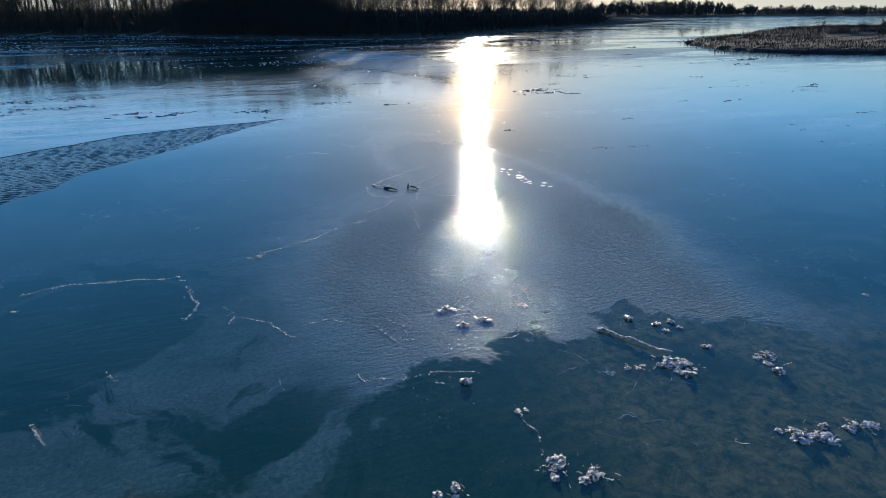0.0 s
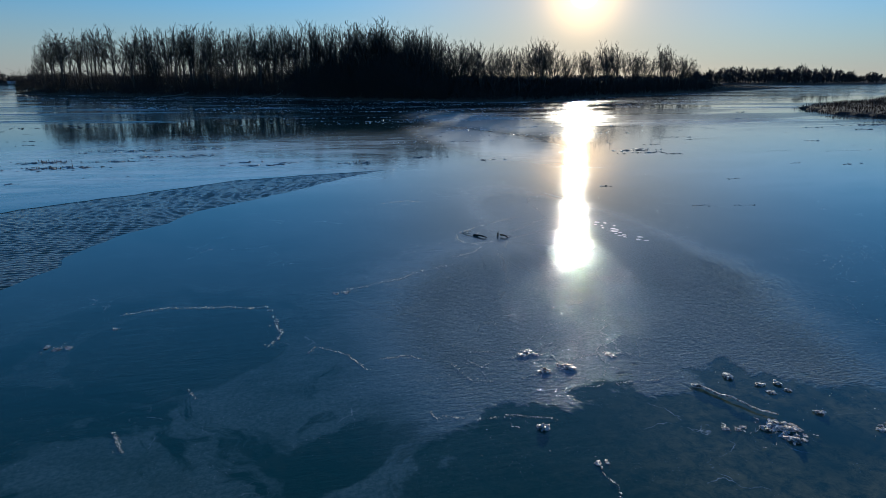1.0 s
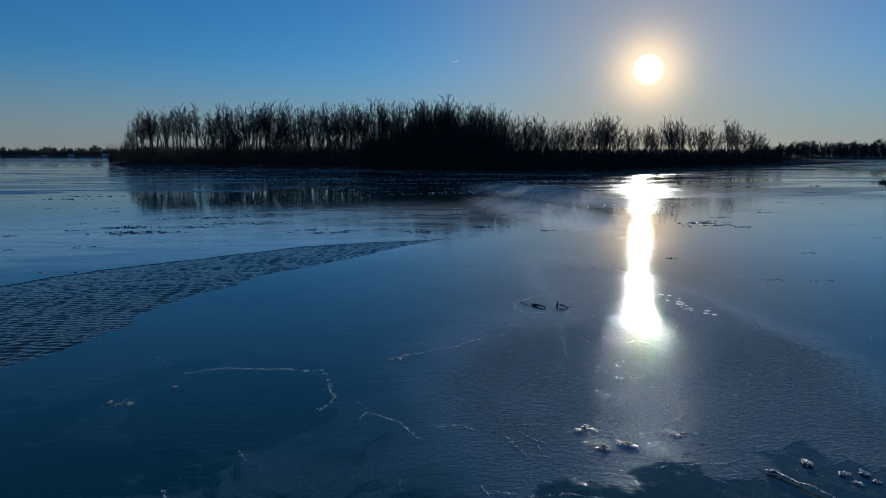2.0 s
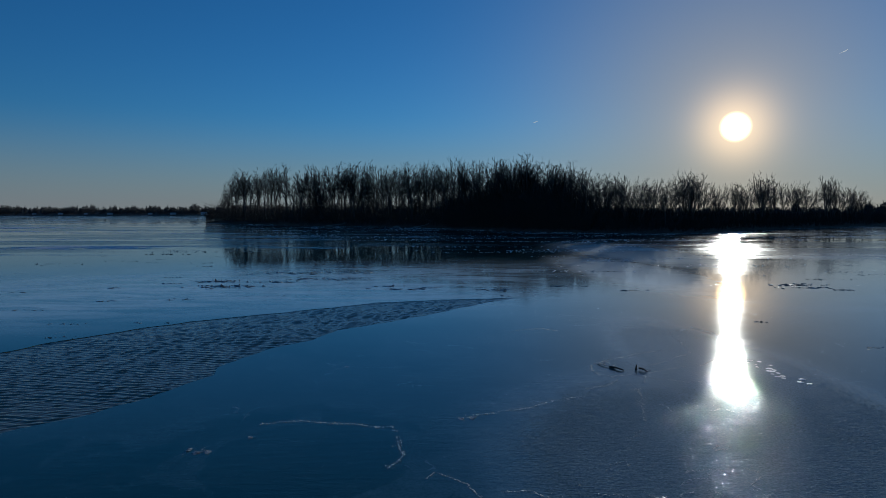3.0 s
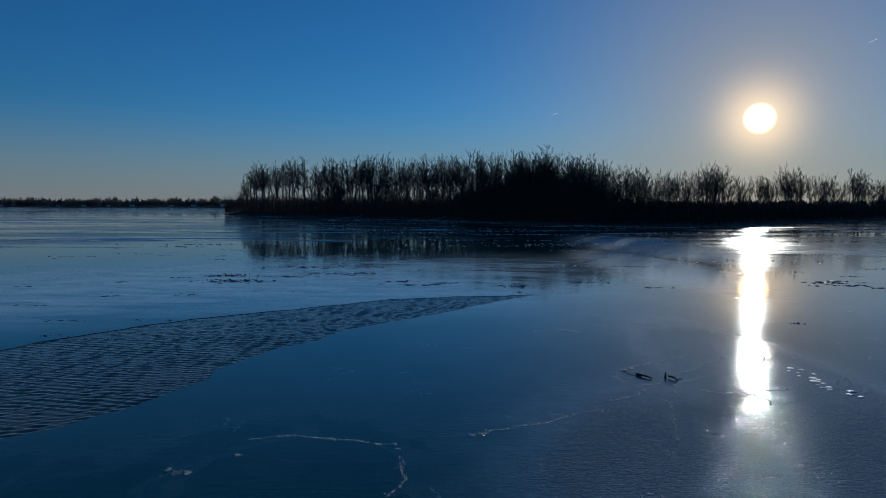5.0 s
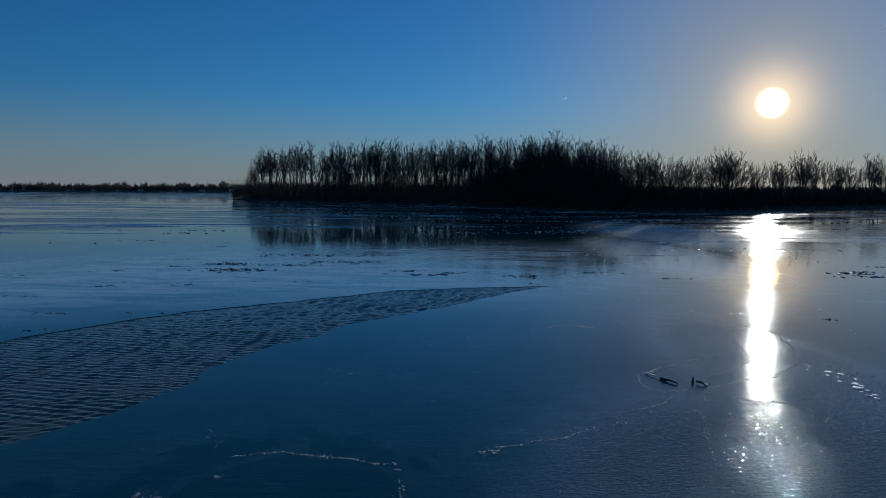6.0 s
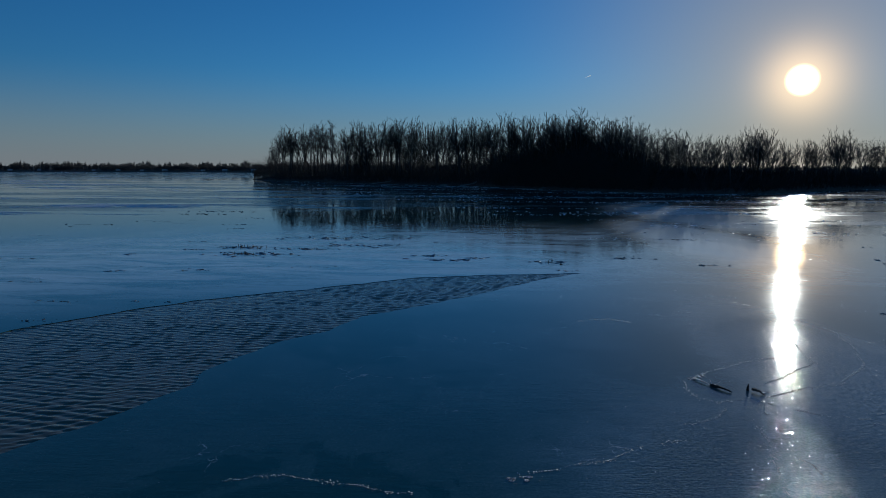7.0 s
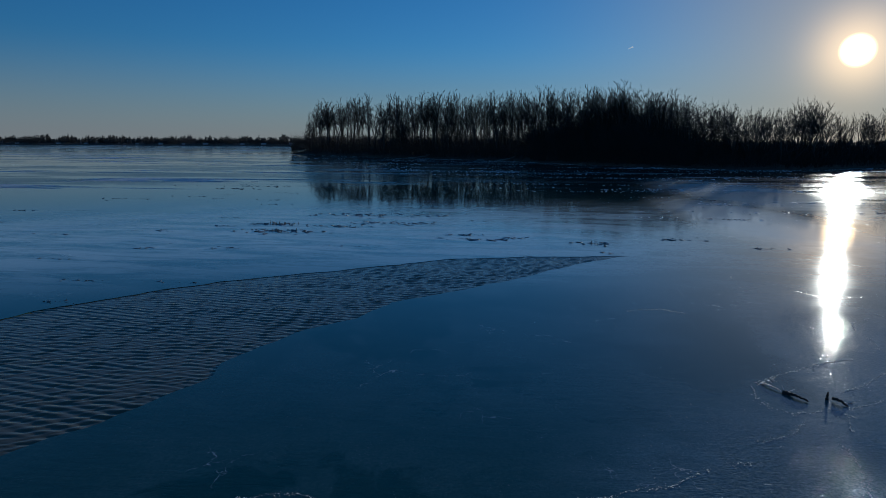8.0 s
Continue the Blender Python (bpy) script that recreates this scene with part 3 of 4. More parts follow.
def build_thicket():
    """The undergrowth that closes the view between the trunks."""
    rng = random.Random(21)
    st = Sticks(3)
    for _ in range(17000):
        k = rng.uniform(-0.34, 0.9)
        if rng.random() < 0.25:
            k = rng.uniform(0.03, 0.26)
        ends = max(0.05, min(1.0, (k + 0.345) / 0.04, (0.93 - k) / 0.1))
        inland = 1.0 + 34 * rng.random() ** 1.3 * ends
        x, y = shore_at(k, inland)
        h = float(np.interp(k, BRUSH_K, BRUSH_H)) * rng.uniform(0.35, 1.0) * min(1.0, 0.45 + inland / 12)
        h *= 0.75 + 0.5 * noise.noise(Vector((k * 60, inland * 0.1, 2)))
        a = Vector((x, y, ground_height(k, inland) - 0.2))
        way = Vector((rng.gauss(0, 0.28), rng.gauss(0, 0.2), 1))
        b = a + way * h * 0.5
        c = b + (way + Vector((rng.gauss(0, 0.4), rng.gauss(0, 0.3), 0))) * h * 0.5
        r = rng.uniform(0.05, 0.11)
        st.add(a, b, r, r * 0.8)
        st.add(b, c, r * 0.8, 0.03)
        for _ in range(2):
            d = b.lerp(c, rng.random() * 0.7)
            st.add(d, d + Vector((rng.gauss(0, 0.9), rng.gauss(0, 0.5), rng.uniform(0.3, 1.4))) * h * 0.22, r * 0.6, 0.025)
    for _ in range(7000):
        k = rng.uniform(0.24, 0.74)
        inland = rng.uniform(3, 60)
        x, y = shore_at(k, inland)
        a = Vector((x, y, ground_height(k, inland) - 0.2))
        h = rng.uniform(1.5, 4.0) * min(1.0, (0.9 - k) / 0.2)
        st.add(a, a + Vector((rng.gauss(0, 0.35), rng.gauss(0, 0.2), 1)) * h, 0.16, 0.05)
    ob = st.object("thicket", TWIG)
    tagged(ob, "dense dark leafless undergrowth along the island shore", "undergrowth", kind="stuff")


build_thicket()


def driftwood(points, r, material, label, name="driftwood", group="", limbs=5):
    """A bleached trunk with broken limbs, along a bent line."""
    rng = random.Random(len(points) * 7 + int(r * 1000) + int(points[0][0]))
    st = Sticks(7)
    pts = [Vector(p) for p in points]
    fine = []
    for a, b in zip(pts, pts[1:]):
        for i in range(4):
            fine.append(a.lerp(b, i / 4) + smooth_steps(rng, 1, r * 0.25))
    fine.append(pts[-1])
    st.tube(fine, [r * (1 - 0.7 * i / len(fine)) * rng.uniform(0.85, 1.15) for i in range(len(fine))])
    for _ in range(limbs):
        p = rng.choice(fine[2:])
        st.add(p, p + Vector((rng.gauss(0, 1), rng.gauss(0, 0.6), rng.uniform(0.2, 1))) * r * 6, r * 0.4, r * 0.1)
    return tagged(st.object(name, material), label, "driftwood", group)


def shore_logs():
    for k, d, length, rise in ((-0.155, -0.5, 9, 1.4), (-0.09, 0.2, 12, 1.8), (-0.05, -1.0, 8, 0.8), (-0.02, -1.2, 7, 2.0), (0.06, 0.0, 7, 1.6), (0.1, 0.4, 6, 2.2), (-0.22, -0.4, 7, 0.7)):
        x, y = shore_at(k, d)
        driftwood([(x, y, 0.1), (x + length * 0.35, y - 0.5, 0.2 + rise * 0.15), (x + length * 0.75, y - 0.8, 0.3 + rise * 0.4), (x + length, y - 0.4, 0.3 + rise)],
                  0.17, GREYWOOD, "bleached fallen branch lying along the island bank", group="fallen branches on the bank")


shore_logs()

# ---- the marsh islet ----
ISLET = [(121, 133), (112, 127), (106, 117), (99.5, 104), (98, 95), (101, 88.5), (108, 83), (118, 79), (140, 74), (190, 70), (240, 90), (235, 130), (190, 150), (150, 146)]


def islet_rise(x):
    """The islet is higher towards its eastern end."""
    t = max(0.0, min(1.0, (x - 136.0) / 34.0))
    return 1.5 * t * t * (3 - 2 * t)


def build_islet():
    edge = wavy(ISLET + ISLET[:1], 2.0, 1.4, 8.0)[:-1]
    cx = sum(p[0] for p in edge) / len(edge)
    cy = sum(p[1] for p in edge) / len(edge)
    verts, faces, n = [], [], len(edge)
    for s, z in ((1.01, -0.25), (1.0, 0.10), (0.985, 0.55), (0.95, 0.8), (0.85, 1.0), (0.6, 1.2), (0.3, 1.3)):
        for x, y in edge:
            verts.append((cx + (x - cx) * s, cy + (y - cy) * s, z + (islet_rise(cx + (x - cx) * s) if s < 0.97 else 0.0) + 0.2 * noise.noise(Vector((x * 0.5, y * 0.5, s * 8)))))
    for r in range(6):
        for i in range(n):
            j = (i + 1) % n
            faces.append((r * n + i, r * n + j, r * n + n + j, r * n + n + i))
    verts.append((cx, cy, 1.35 + islet_rise(cx)))
    faces += [(6 * n + i, 6 * n + (i + 1) % n, 7 * n) for i in range(n)]
    tagged(mesh_object("islet", verts, faces, PEAT), "low marsh islet of dark peat with an undercut edge", "islet", kind="structure")
    rng = random.Random(4)
    gv, gf = [], []
    for _ in range(34000):
        x0, y0 = rng.choice(edge)
        s = 1 - 0.75 * rng.random() ** 1.6
        if x0 > 200:
            continue
        x = cx + (x0 - cx) * s + rng.gauss(0, 1.2)
        y = cy + (y0 - cy) * s + rng.gauss(0, 1.2)
        z = (0.05 if s > 0.985 else 0.6 if s > 0.95 else 0.85 if s > 0.85 else 1.1)
        z += islet_rise(x) if s < 0.97 else 0.0
        h = rng.uniform(0.3, 0.95) * (0.7 + 0.9 * max(0, noise.noise(Vector((x * 0.12, y * 0.12, 0)))))
        q, w = rng.uniform(0, 3.14), rng.uniform(0.03, 0.07)
        dx, dy = math.cos(q) * w, math.sin(q) * w
        lx, ly = rng.gauss(0, 0.3) * h, rng.gauss(0, 0.3) * h
        n0 = len(gv)
        gv += [(x - dx, y - dy, z), (x + dx, y + dy, z), (x + lx * 0.4 + dx * 0.7, y + ly * 0.4 + dy * 0.7, z + h * 0.6),
               (x + lx * 0.4 - dx * 0.7, y + ly * 0.4 - dy * 0.7, z + h * 0.6), (x + lx, y + ly, z + h)]
        gf += [(n0, n0 + 1, n0 + 2, n0 + 3), (n0 + 3, n0 + 2, n0 + 4)]
    tagged(mesh_object("marsh_grass", gv, gf, STRAW), "russet dead marsh grass matted over the islet", "grass", kind="stuff")


build_islet()


def make_shrub(seed, height, stems):
    rng = random.Random(seed)
    base = new("shrub")
    main, twigs = Sticks(4), Sticks(3)
    for _ in range(stems):
        q = rng.uniform(0, 6.28)
        way = Vector((math.cos(q) * 0.35, math.sin(q) * 0.35, 1))
        p = Vector((math.cos(q), math.sin(q), 0)) * height * 0.08 + Vector((0, 0, -0.2))
        h = height * rng.uniform(0.55, 1.0)
        path = [p]
        for i in range(4):
            way = (way + smooth_steps(rng, 1, 0.2)).normalized()
            path.append(path[-1] + way * h / 4)
        main.chain(path, 0.05, 0.02)
        for i in range(7):
            a = path[rng.randint(1, 4)]
            b = a + (way + smooth_steps(rng, 1, 0.9)) * h * rng.uniform(0.1, 0.28)
            twigs.add(a, b, 0.025, 0.015)
            for _ in range(2):
                twigs.add(a.lerp(b, 0.6), a.lerp(b, 0.6) + (way + smooth_steps(rng, 1, 0.9)) * h * 0.12, 0.018, 0.012)
    main.object("stem", BARK, base)
    twigs.object("crown", TWIG, base)
    return base


def islet_shrubs():
    proto = make_shrub(3, 4.4, 9)
    low = make_shrub(8, 2.2, 16)
    proto.matrix_basis = pose(150, 124, 1.0 + islet_rise(150))
    tagged(proto, "bare upright shrub standing alone in marsh grass", "shrub")
    rng = random.Random(6)
    low.matrix_basis = pose(172, 122, 1.0 + islet_rise(172))
    tagged(low, "low tangled leafless shrub on the marsh islet", "shrub", "shrubs on the islet")
    for _ in range(34):
        x = rng.uniform(150, 205)
        y = rng.uniform(96, 128)
        ob = copy_thing(low, pose(x, y, 0.95 + islet_rise(x), 0, 0, rng.uniform(0, 360)))
        s = rng.uniform(0.5, 1.15)
        ob.scale = (s * 1.5, s * 1.5, s)


islet_shrubs()

# ---- the far shores ----
FAR_A = [-180, -120, -75, -50, -38, -28, -18, 0, 20, 34, 37, 44, 47, 60, 90, 140, 180]
FAR_R = [1100, 1000, 900, 860, 845, 830, 830, 850, 860, 850, 850, 850, 980, 1050, 1100, 1100, 1100]
FAR_H = [12, 12, 11, 10, 10.5, 11, 13, 13, 13, 14, 26, 25, 15, 13, 12, 12, 12]


def far_at(deg, back=0.0):
    r = float(np.interp(deg, FAR_A, FAR_R)) + back
    return r * math.sin(radians(deg)), r * math.cos(radians(deg)) + 7


def build_far_shore():
    verts, faces = [], []
    degs = np.arange(-180, 180, 0.5)
    rows = ((-3, -0.2), (0, 0.5), (14, 1.6), (60, 3.2), (120, 5.5), (180, 6.5), (260, 0))
    for d in degs:
        for back, z in rows:
            x, y = far_at(d, back + 4 * noise.noise(Vector((d * 0.8, 0, 0))))
            hill = 3.0 * noise.noise(Vector((d * 0.15, 2, 0)))
            verts.append((x, y, z if back < 20 else max(0.5, z + hill * (back > 50))))
    n, m = len(rows), len(degs)
    for i in range(m):
        for j in range(n - 1):
            a, b = i * n + j, ((i + 1) % m) * n + j
            faces.append((a, b, b + 1, a + 1))
    tagged(mesh_object("far_shore", verts, faces, EARTH), "distant low lake shore with bare fields", "shore", kind="structure")
    rng = random.Random(31)
    st = Sticks(3)
    for _ in range(8200):
        d = rng.uniform(-62, 62) if rng.random() < 0.85 else rng.uniform(-180, 180)
        back = 6 + 120 * rng.random() ** 1.5
        x, y = far_at(d, back)
        h = float(np.interp(d, FAR_A, FAR_H)) * rng.uniform(0.5, 0.92) * (0.82 + 0.5 * noise.noise(Vector((d * 1.3, 0, 5))) + 0.2 * noise.noise(Vector((d * 6.0, 0, 2))))
        z = 1.0 + back * 0.03
        st.add(Vector((x, y, z - 1)), Vector((x, y, z + h * 0.75)), 0.3, 0.12)
        for i in range(15):
            f = rng.uniform(0.05, 0.8)
            p = Vector((x, y, z + h * f))
            q, wide = rng.uniform(0, 6.28), (0.55 if f < 0.5 else 0.35)
            st.add(p, p + Vector((math.cos(q) * wide, math.sin(q) * wide, rng.uniform(0.25, 0.7))) * h * 0.32, 0.3, 0.16)
    ob = st.object("far_woods", FARWOOD)
    tagged(ob, "leafless woods along the distant lake shore", "woods", kind="stuff")


build_far_shore()


def box(bm, x0, x1, y0, y1, z0, z1):
    r = bmesh.ops.create_cube(bm, size=1.0)
    for v in r["verts"]:
        v.co = Vector(((x0 + x1) / 2 + v.co.x * (x1 - x0), (y0 + y1) / 2 + v.co.y * (y1 - y0), (z0 + z1) / 2 + v.co.z * (z1 - z0)))


def make_house():
    base = new("house")
    bm = bmesh.new()
    box(bm, -6, 6, -4, 4, -0.8, 3.2)
    part("wall", bm, SIDING, base)
    bm = bmesh.new()
    v = [bm.verts.new(p) for p in ((-6.5, -4.6, 3.1), (6.5, -4.6, 3.1), (6.5, 0, 6.0), (-6.5, 0, 6.0), (-6.5, 4.6, 3.1), (6.5, 4.6, 3.1))]
    for f in ((0, 1, 2, 3), (3, 2, 5, 4), (0, 3, 4), (1, 5, 2), (0, 4, 5, 1)):
        bm.faces.new([v[i] for i in f])
    part("roof", bm, ROOFING, base, "pale snow-dusted gable roof")
    for x in (-4, -1.6, 3.6):
        bm = bmesh.new()
        box(bm, x - 0.7, x + 0.7, -4.06, -3.98, 1.0, 2.3)
        part("window", bm, DARKPANE, base)
    bm = bmesh.new()
    box(bm, 0.6, 1.6, -4.06, -3.98, 0.0, 2.1)
    part("door", bm, DARKWOOD, base)
    bm = bmesh.new()
    box(bm, 2.0, 2.8, 0.6, 1.4, 4.2, 6.9)
    part("chimney", bm, EARTH, base)
    return base


def far_houses():
    proto = make_house()
    first = True
    for deg, back, s in ((-40.5, 7, 1.1), (-39.0, 8, 0.8), (-36.4, 6, 0.9), (-34.6, 7, 0.7), (-31.0, 8, 0.8), (-29.3, 6, 1.0), (-27.6, 7, 0.8), (-25.9, 7, 1.2),
                         (-23.0, 8, 1.0), (-21.3, 6, 1.3), (-18.9, 7, 1.6), (25.6, 10, 1.1)):
        x, y = far_at(deg, back)
        m = pose(x, y, 1.2, 0, 0, -deg + 8)
        if first:
            ob, first = proto, False
            ob.matrix_basis = m
        else:
            ob = copy_thing(proto, m)
        ob.scale = (s * 0.36, s * 0.36, s * 0.28)
        tagged(ob, "small white lakeside house with pale roof, far off", "house", "houses on the far shore")


far_houses()

# ---- things frozen into the ice ----


def lumpy(bm, x, y, r, flat, rng, rough=0.4, div=3):
    out = bmesh.ops.create_icosphere(bm, subdivisions=div, radius=1.0)
    o = Vector((rng.uniform(0, 50), rng.uniform(0, 50), 0))
    sx, sy = rng.uniform(0.75, 1.3), rng.uniform(0.75, 1.3)
    for v in out["verts"]:
        k = 1 + rough * noise.noise(v.co * 1.7 + o) + rough * 0.6 * noise.noise(v.co * 4.5 + o)
        v.co = Vector((x + v.co.x * r * k * sx, y + v.co.y * r * k * sy, max(-0.02, v.co.z * r * k * flat + r * flat * 0.35)))


def ice_clump(x, y, r, seed, pieces=1, twigs=0, label="rounded clump of frosted ice frozen into the lake", group="frosted clumps"):
    rng = random.Random(seed)
    base = new("frosted_clump")
    base.location = (x, y, 0)
    for i in range(pieces):
        far = 0 if pieces == 1 else r * 0.6
        bm = bmesh.new()
        lumpy(bm, rng.gauss(0, far), rng.gauss(0, far * 0.6), r * (0.7 if pieces == 1 else rng.uniform(0.14, 0.36)), rng.uniform(0.18, 0.45), rng, 1.0)
        part("lump", bm, FROST, base)
    if twigs:
        st = Sticks(4)
        for _ in range(twigs):
            a = Vector((rng.gauss(0, r * 0.7), rng.gauss(0, r * 0.5), 0.02))
            st.add(a, a + Vector((rng.gauss(0, 1), rng.gauss(0, 1), rng.uniform(0.1, 0.8))) * r * 0.17, 0.006, 0.003)
        st.object("weed_tuft", FROST, base)
        tagged(base.children[-1], "frost-coated weed stalks", kind="stuff")
    return tagged(base, label, "ice clump", group)


for i, (x, y, r) in enumerate(((8.9, 18.05, 0.14), (9.3, 17.55, 0.12), (9.3, 17.2, 0.12), (9.72, 17.5, 0.13), (9.72, 17.2, 0.08), (9.62, 16.25, 0.11), (15.5, 16.7, 0.09),
                               (4.1, 17.05, 0.16), (10.2, 14.85, 0.17))):
    ice_clump(x, y, r, 100 + i)
for i, (x, y, r, p, tw) in enumerate(((8.2, 15.95, 0.42, 9, 26), (7.65, 16.15, 0.2, 5, 8), (8.55, 15.6, 0.2, 4, 8), (10.3, 15.35, 0.32, 6, 12), (8.75, 13.3, 0.22, 5, 8),
                                      (9.05, 13.05, 0.36, 8, 18), (9.95, 12.9, 0.3, 6, 14), (4.7, 15.75, 0.17, 3, 5), (4.38, 14.15, 0.25, 6, 22), (4.82, 13.75, 0.27, 6, 22),
                                      (2.5, 14.25, 0.24, 4, 8), (1.25, 26.0, 0.24, 5, 8), (-5.9, 23.4, 0.26, 4, 6), (-4.9, 24.4, 0.14, 3, 2), (5.3, 19.45, 0.34, 6, 16),
                                      (6.9, 19.75, 0.2, 5, 10), (5.1, 20.3, 0.22, 6, 10))):
    ice_clump(x, y, r, 200 + i, p, tw, "ragged heap of frosted weeds and ice frozen in place", "frosted weed heaps")
driftwood([(7.85, 17.85, 0.03), (7.98, 17.75, 0.05), (8.12, 17.35, 0.04), (8.28, 17.1, 0.07), (8.45, 16.6, 0.05), (8.7, 16.3, 0.06)], 0.036, FROST, "frost-covered branch frozen into the ice", limbs=0)


def lake_stick():
    driftwood([(7.3, 32.1, 0.02), (7.42, 31.9, 0.05), (7.55, 31.7, 0.07), (7.68, 31.5, 0.03)], 0.055, DARKWOOD, "dark wet log lying in the ice", name="log", limbs=0)
    driftwood([(8.25, 31.75, 0.0), (8.26, 31.75, 0.12), (8.27, 31.74, 0.2)], 0.045, DARKWOOD, "dark stub standing out of the ice", name="stump", limbs=0)
    driftwood([(8.36, 31.68, 0.08), (8.46, 31.5, 0.08), (8.56, 31.32, 0.02)], 0.05, DARKWOOD, "dark broken branch slanting into the ice", name="branch", limbs=0)
    driftwood([(6.98, 32.72, 0.01), (7.08, 32.5, 0.05), (7.2, 32.3, 0.05), (7.32, 32.0, 0.03)], 0.03, FROST, "thin frost-covered branch beside a dark log", name="branch", limbs=2)
    for i, (x, y) in enumerate(((6.95, 32.75), (7.4, 32.9), (8.6, 31.6))):
        ice_clump(x, y, 0.15, 300 + i, 3, 4, "ragged heap of frosted weeds and ice frozen in place", "frosted weed heaps")


lake_stick()


def crumb(verts, faces, p, size, rng):
    """One small tilted flake of rime."""
    n = len(verts)
    q, h = rng.uniform(0, 3.14), size * rng.uniform(0.6, 1.3)
    dx, dy = math.cos(q) * size, math.sin(q) * size
    lx, ly = rng.gauss(0, 0.5) * h, rng.gauss(0, 0.5) * h
    verts += [(p.x - dx, p.y - dy, p.z - 0.003), (p.x + dx, p.y + dy, p.z - 0.003), (p.x + lx + dx * 0.6, p.y + ly + dy * 0.6, p.z + h * 0.8), (p.x + lx - dx * 0.4, p.y + ly - dy * 0.4, p.z + h)]
    faces.append((n, n + 1, n + 2, n + 3))


def frost_ridge(points, width, height, seed, broken=0.25, label="narrow white frost ridge along a crack in the ice"):
    """A low crest of rime and frozen spray along a crack, broken here and there."""
    rng = random.Random(seed)
    line = wavy(points, 0.025, 0.2, seed)
    verts, faces = [], []
    last = False
    for x, y in line:
        gap = noise.noise(Vector((x * 0.9, y * 0.9, seed))) + 0.5 * noise.noise(Vector((x * 5.0, y * 5.0, seed)))
        if gap < -0.75 + 1.5 * broken:
            last = False
            continue
        swell = 0.3 + 1.1 * max(0, 0.3 + noise.noise(Vector((x * 1.6, y * 1.6, seed))))
        if noise.noise(Vector((x * 3.1, y * 3.1, seed + 7))) > 0.16:
            h = 0.012 * swell * rng.uniform(0.3, 1.0) * min(1.0, width / 0.06)
            n = len(verts)
            j = rng.gauss(0, 0.008)
            verts += [(x + j, y - j, -0.004), (x + rng.gauss(0, 0.008), y + rng.gauss(0, 0.008), h)]
            if last:
                faces.append((last - 2, n, n + 1, last - 1))
            last = len(verts)
        else:
            last = False
        for _ in range(rng.choice((1, 2, 2, 4))):
            w = width * swell * rng.choice((0.35, 0.6, 1.3))
            crumb(verts, faces, Vector((x + rng.gauss(0, w), y + rng.gauss(0, w), 0)), rng.uniform(0.2, 1.0) ** 2 * 0.022, rng)
    if faces:
        tagged(mesh_object("frost_ridge", verts, faces, RIDGE), label, "frost ridge", "frost ridges on the ice", kind="stuff")


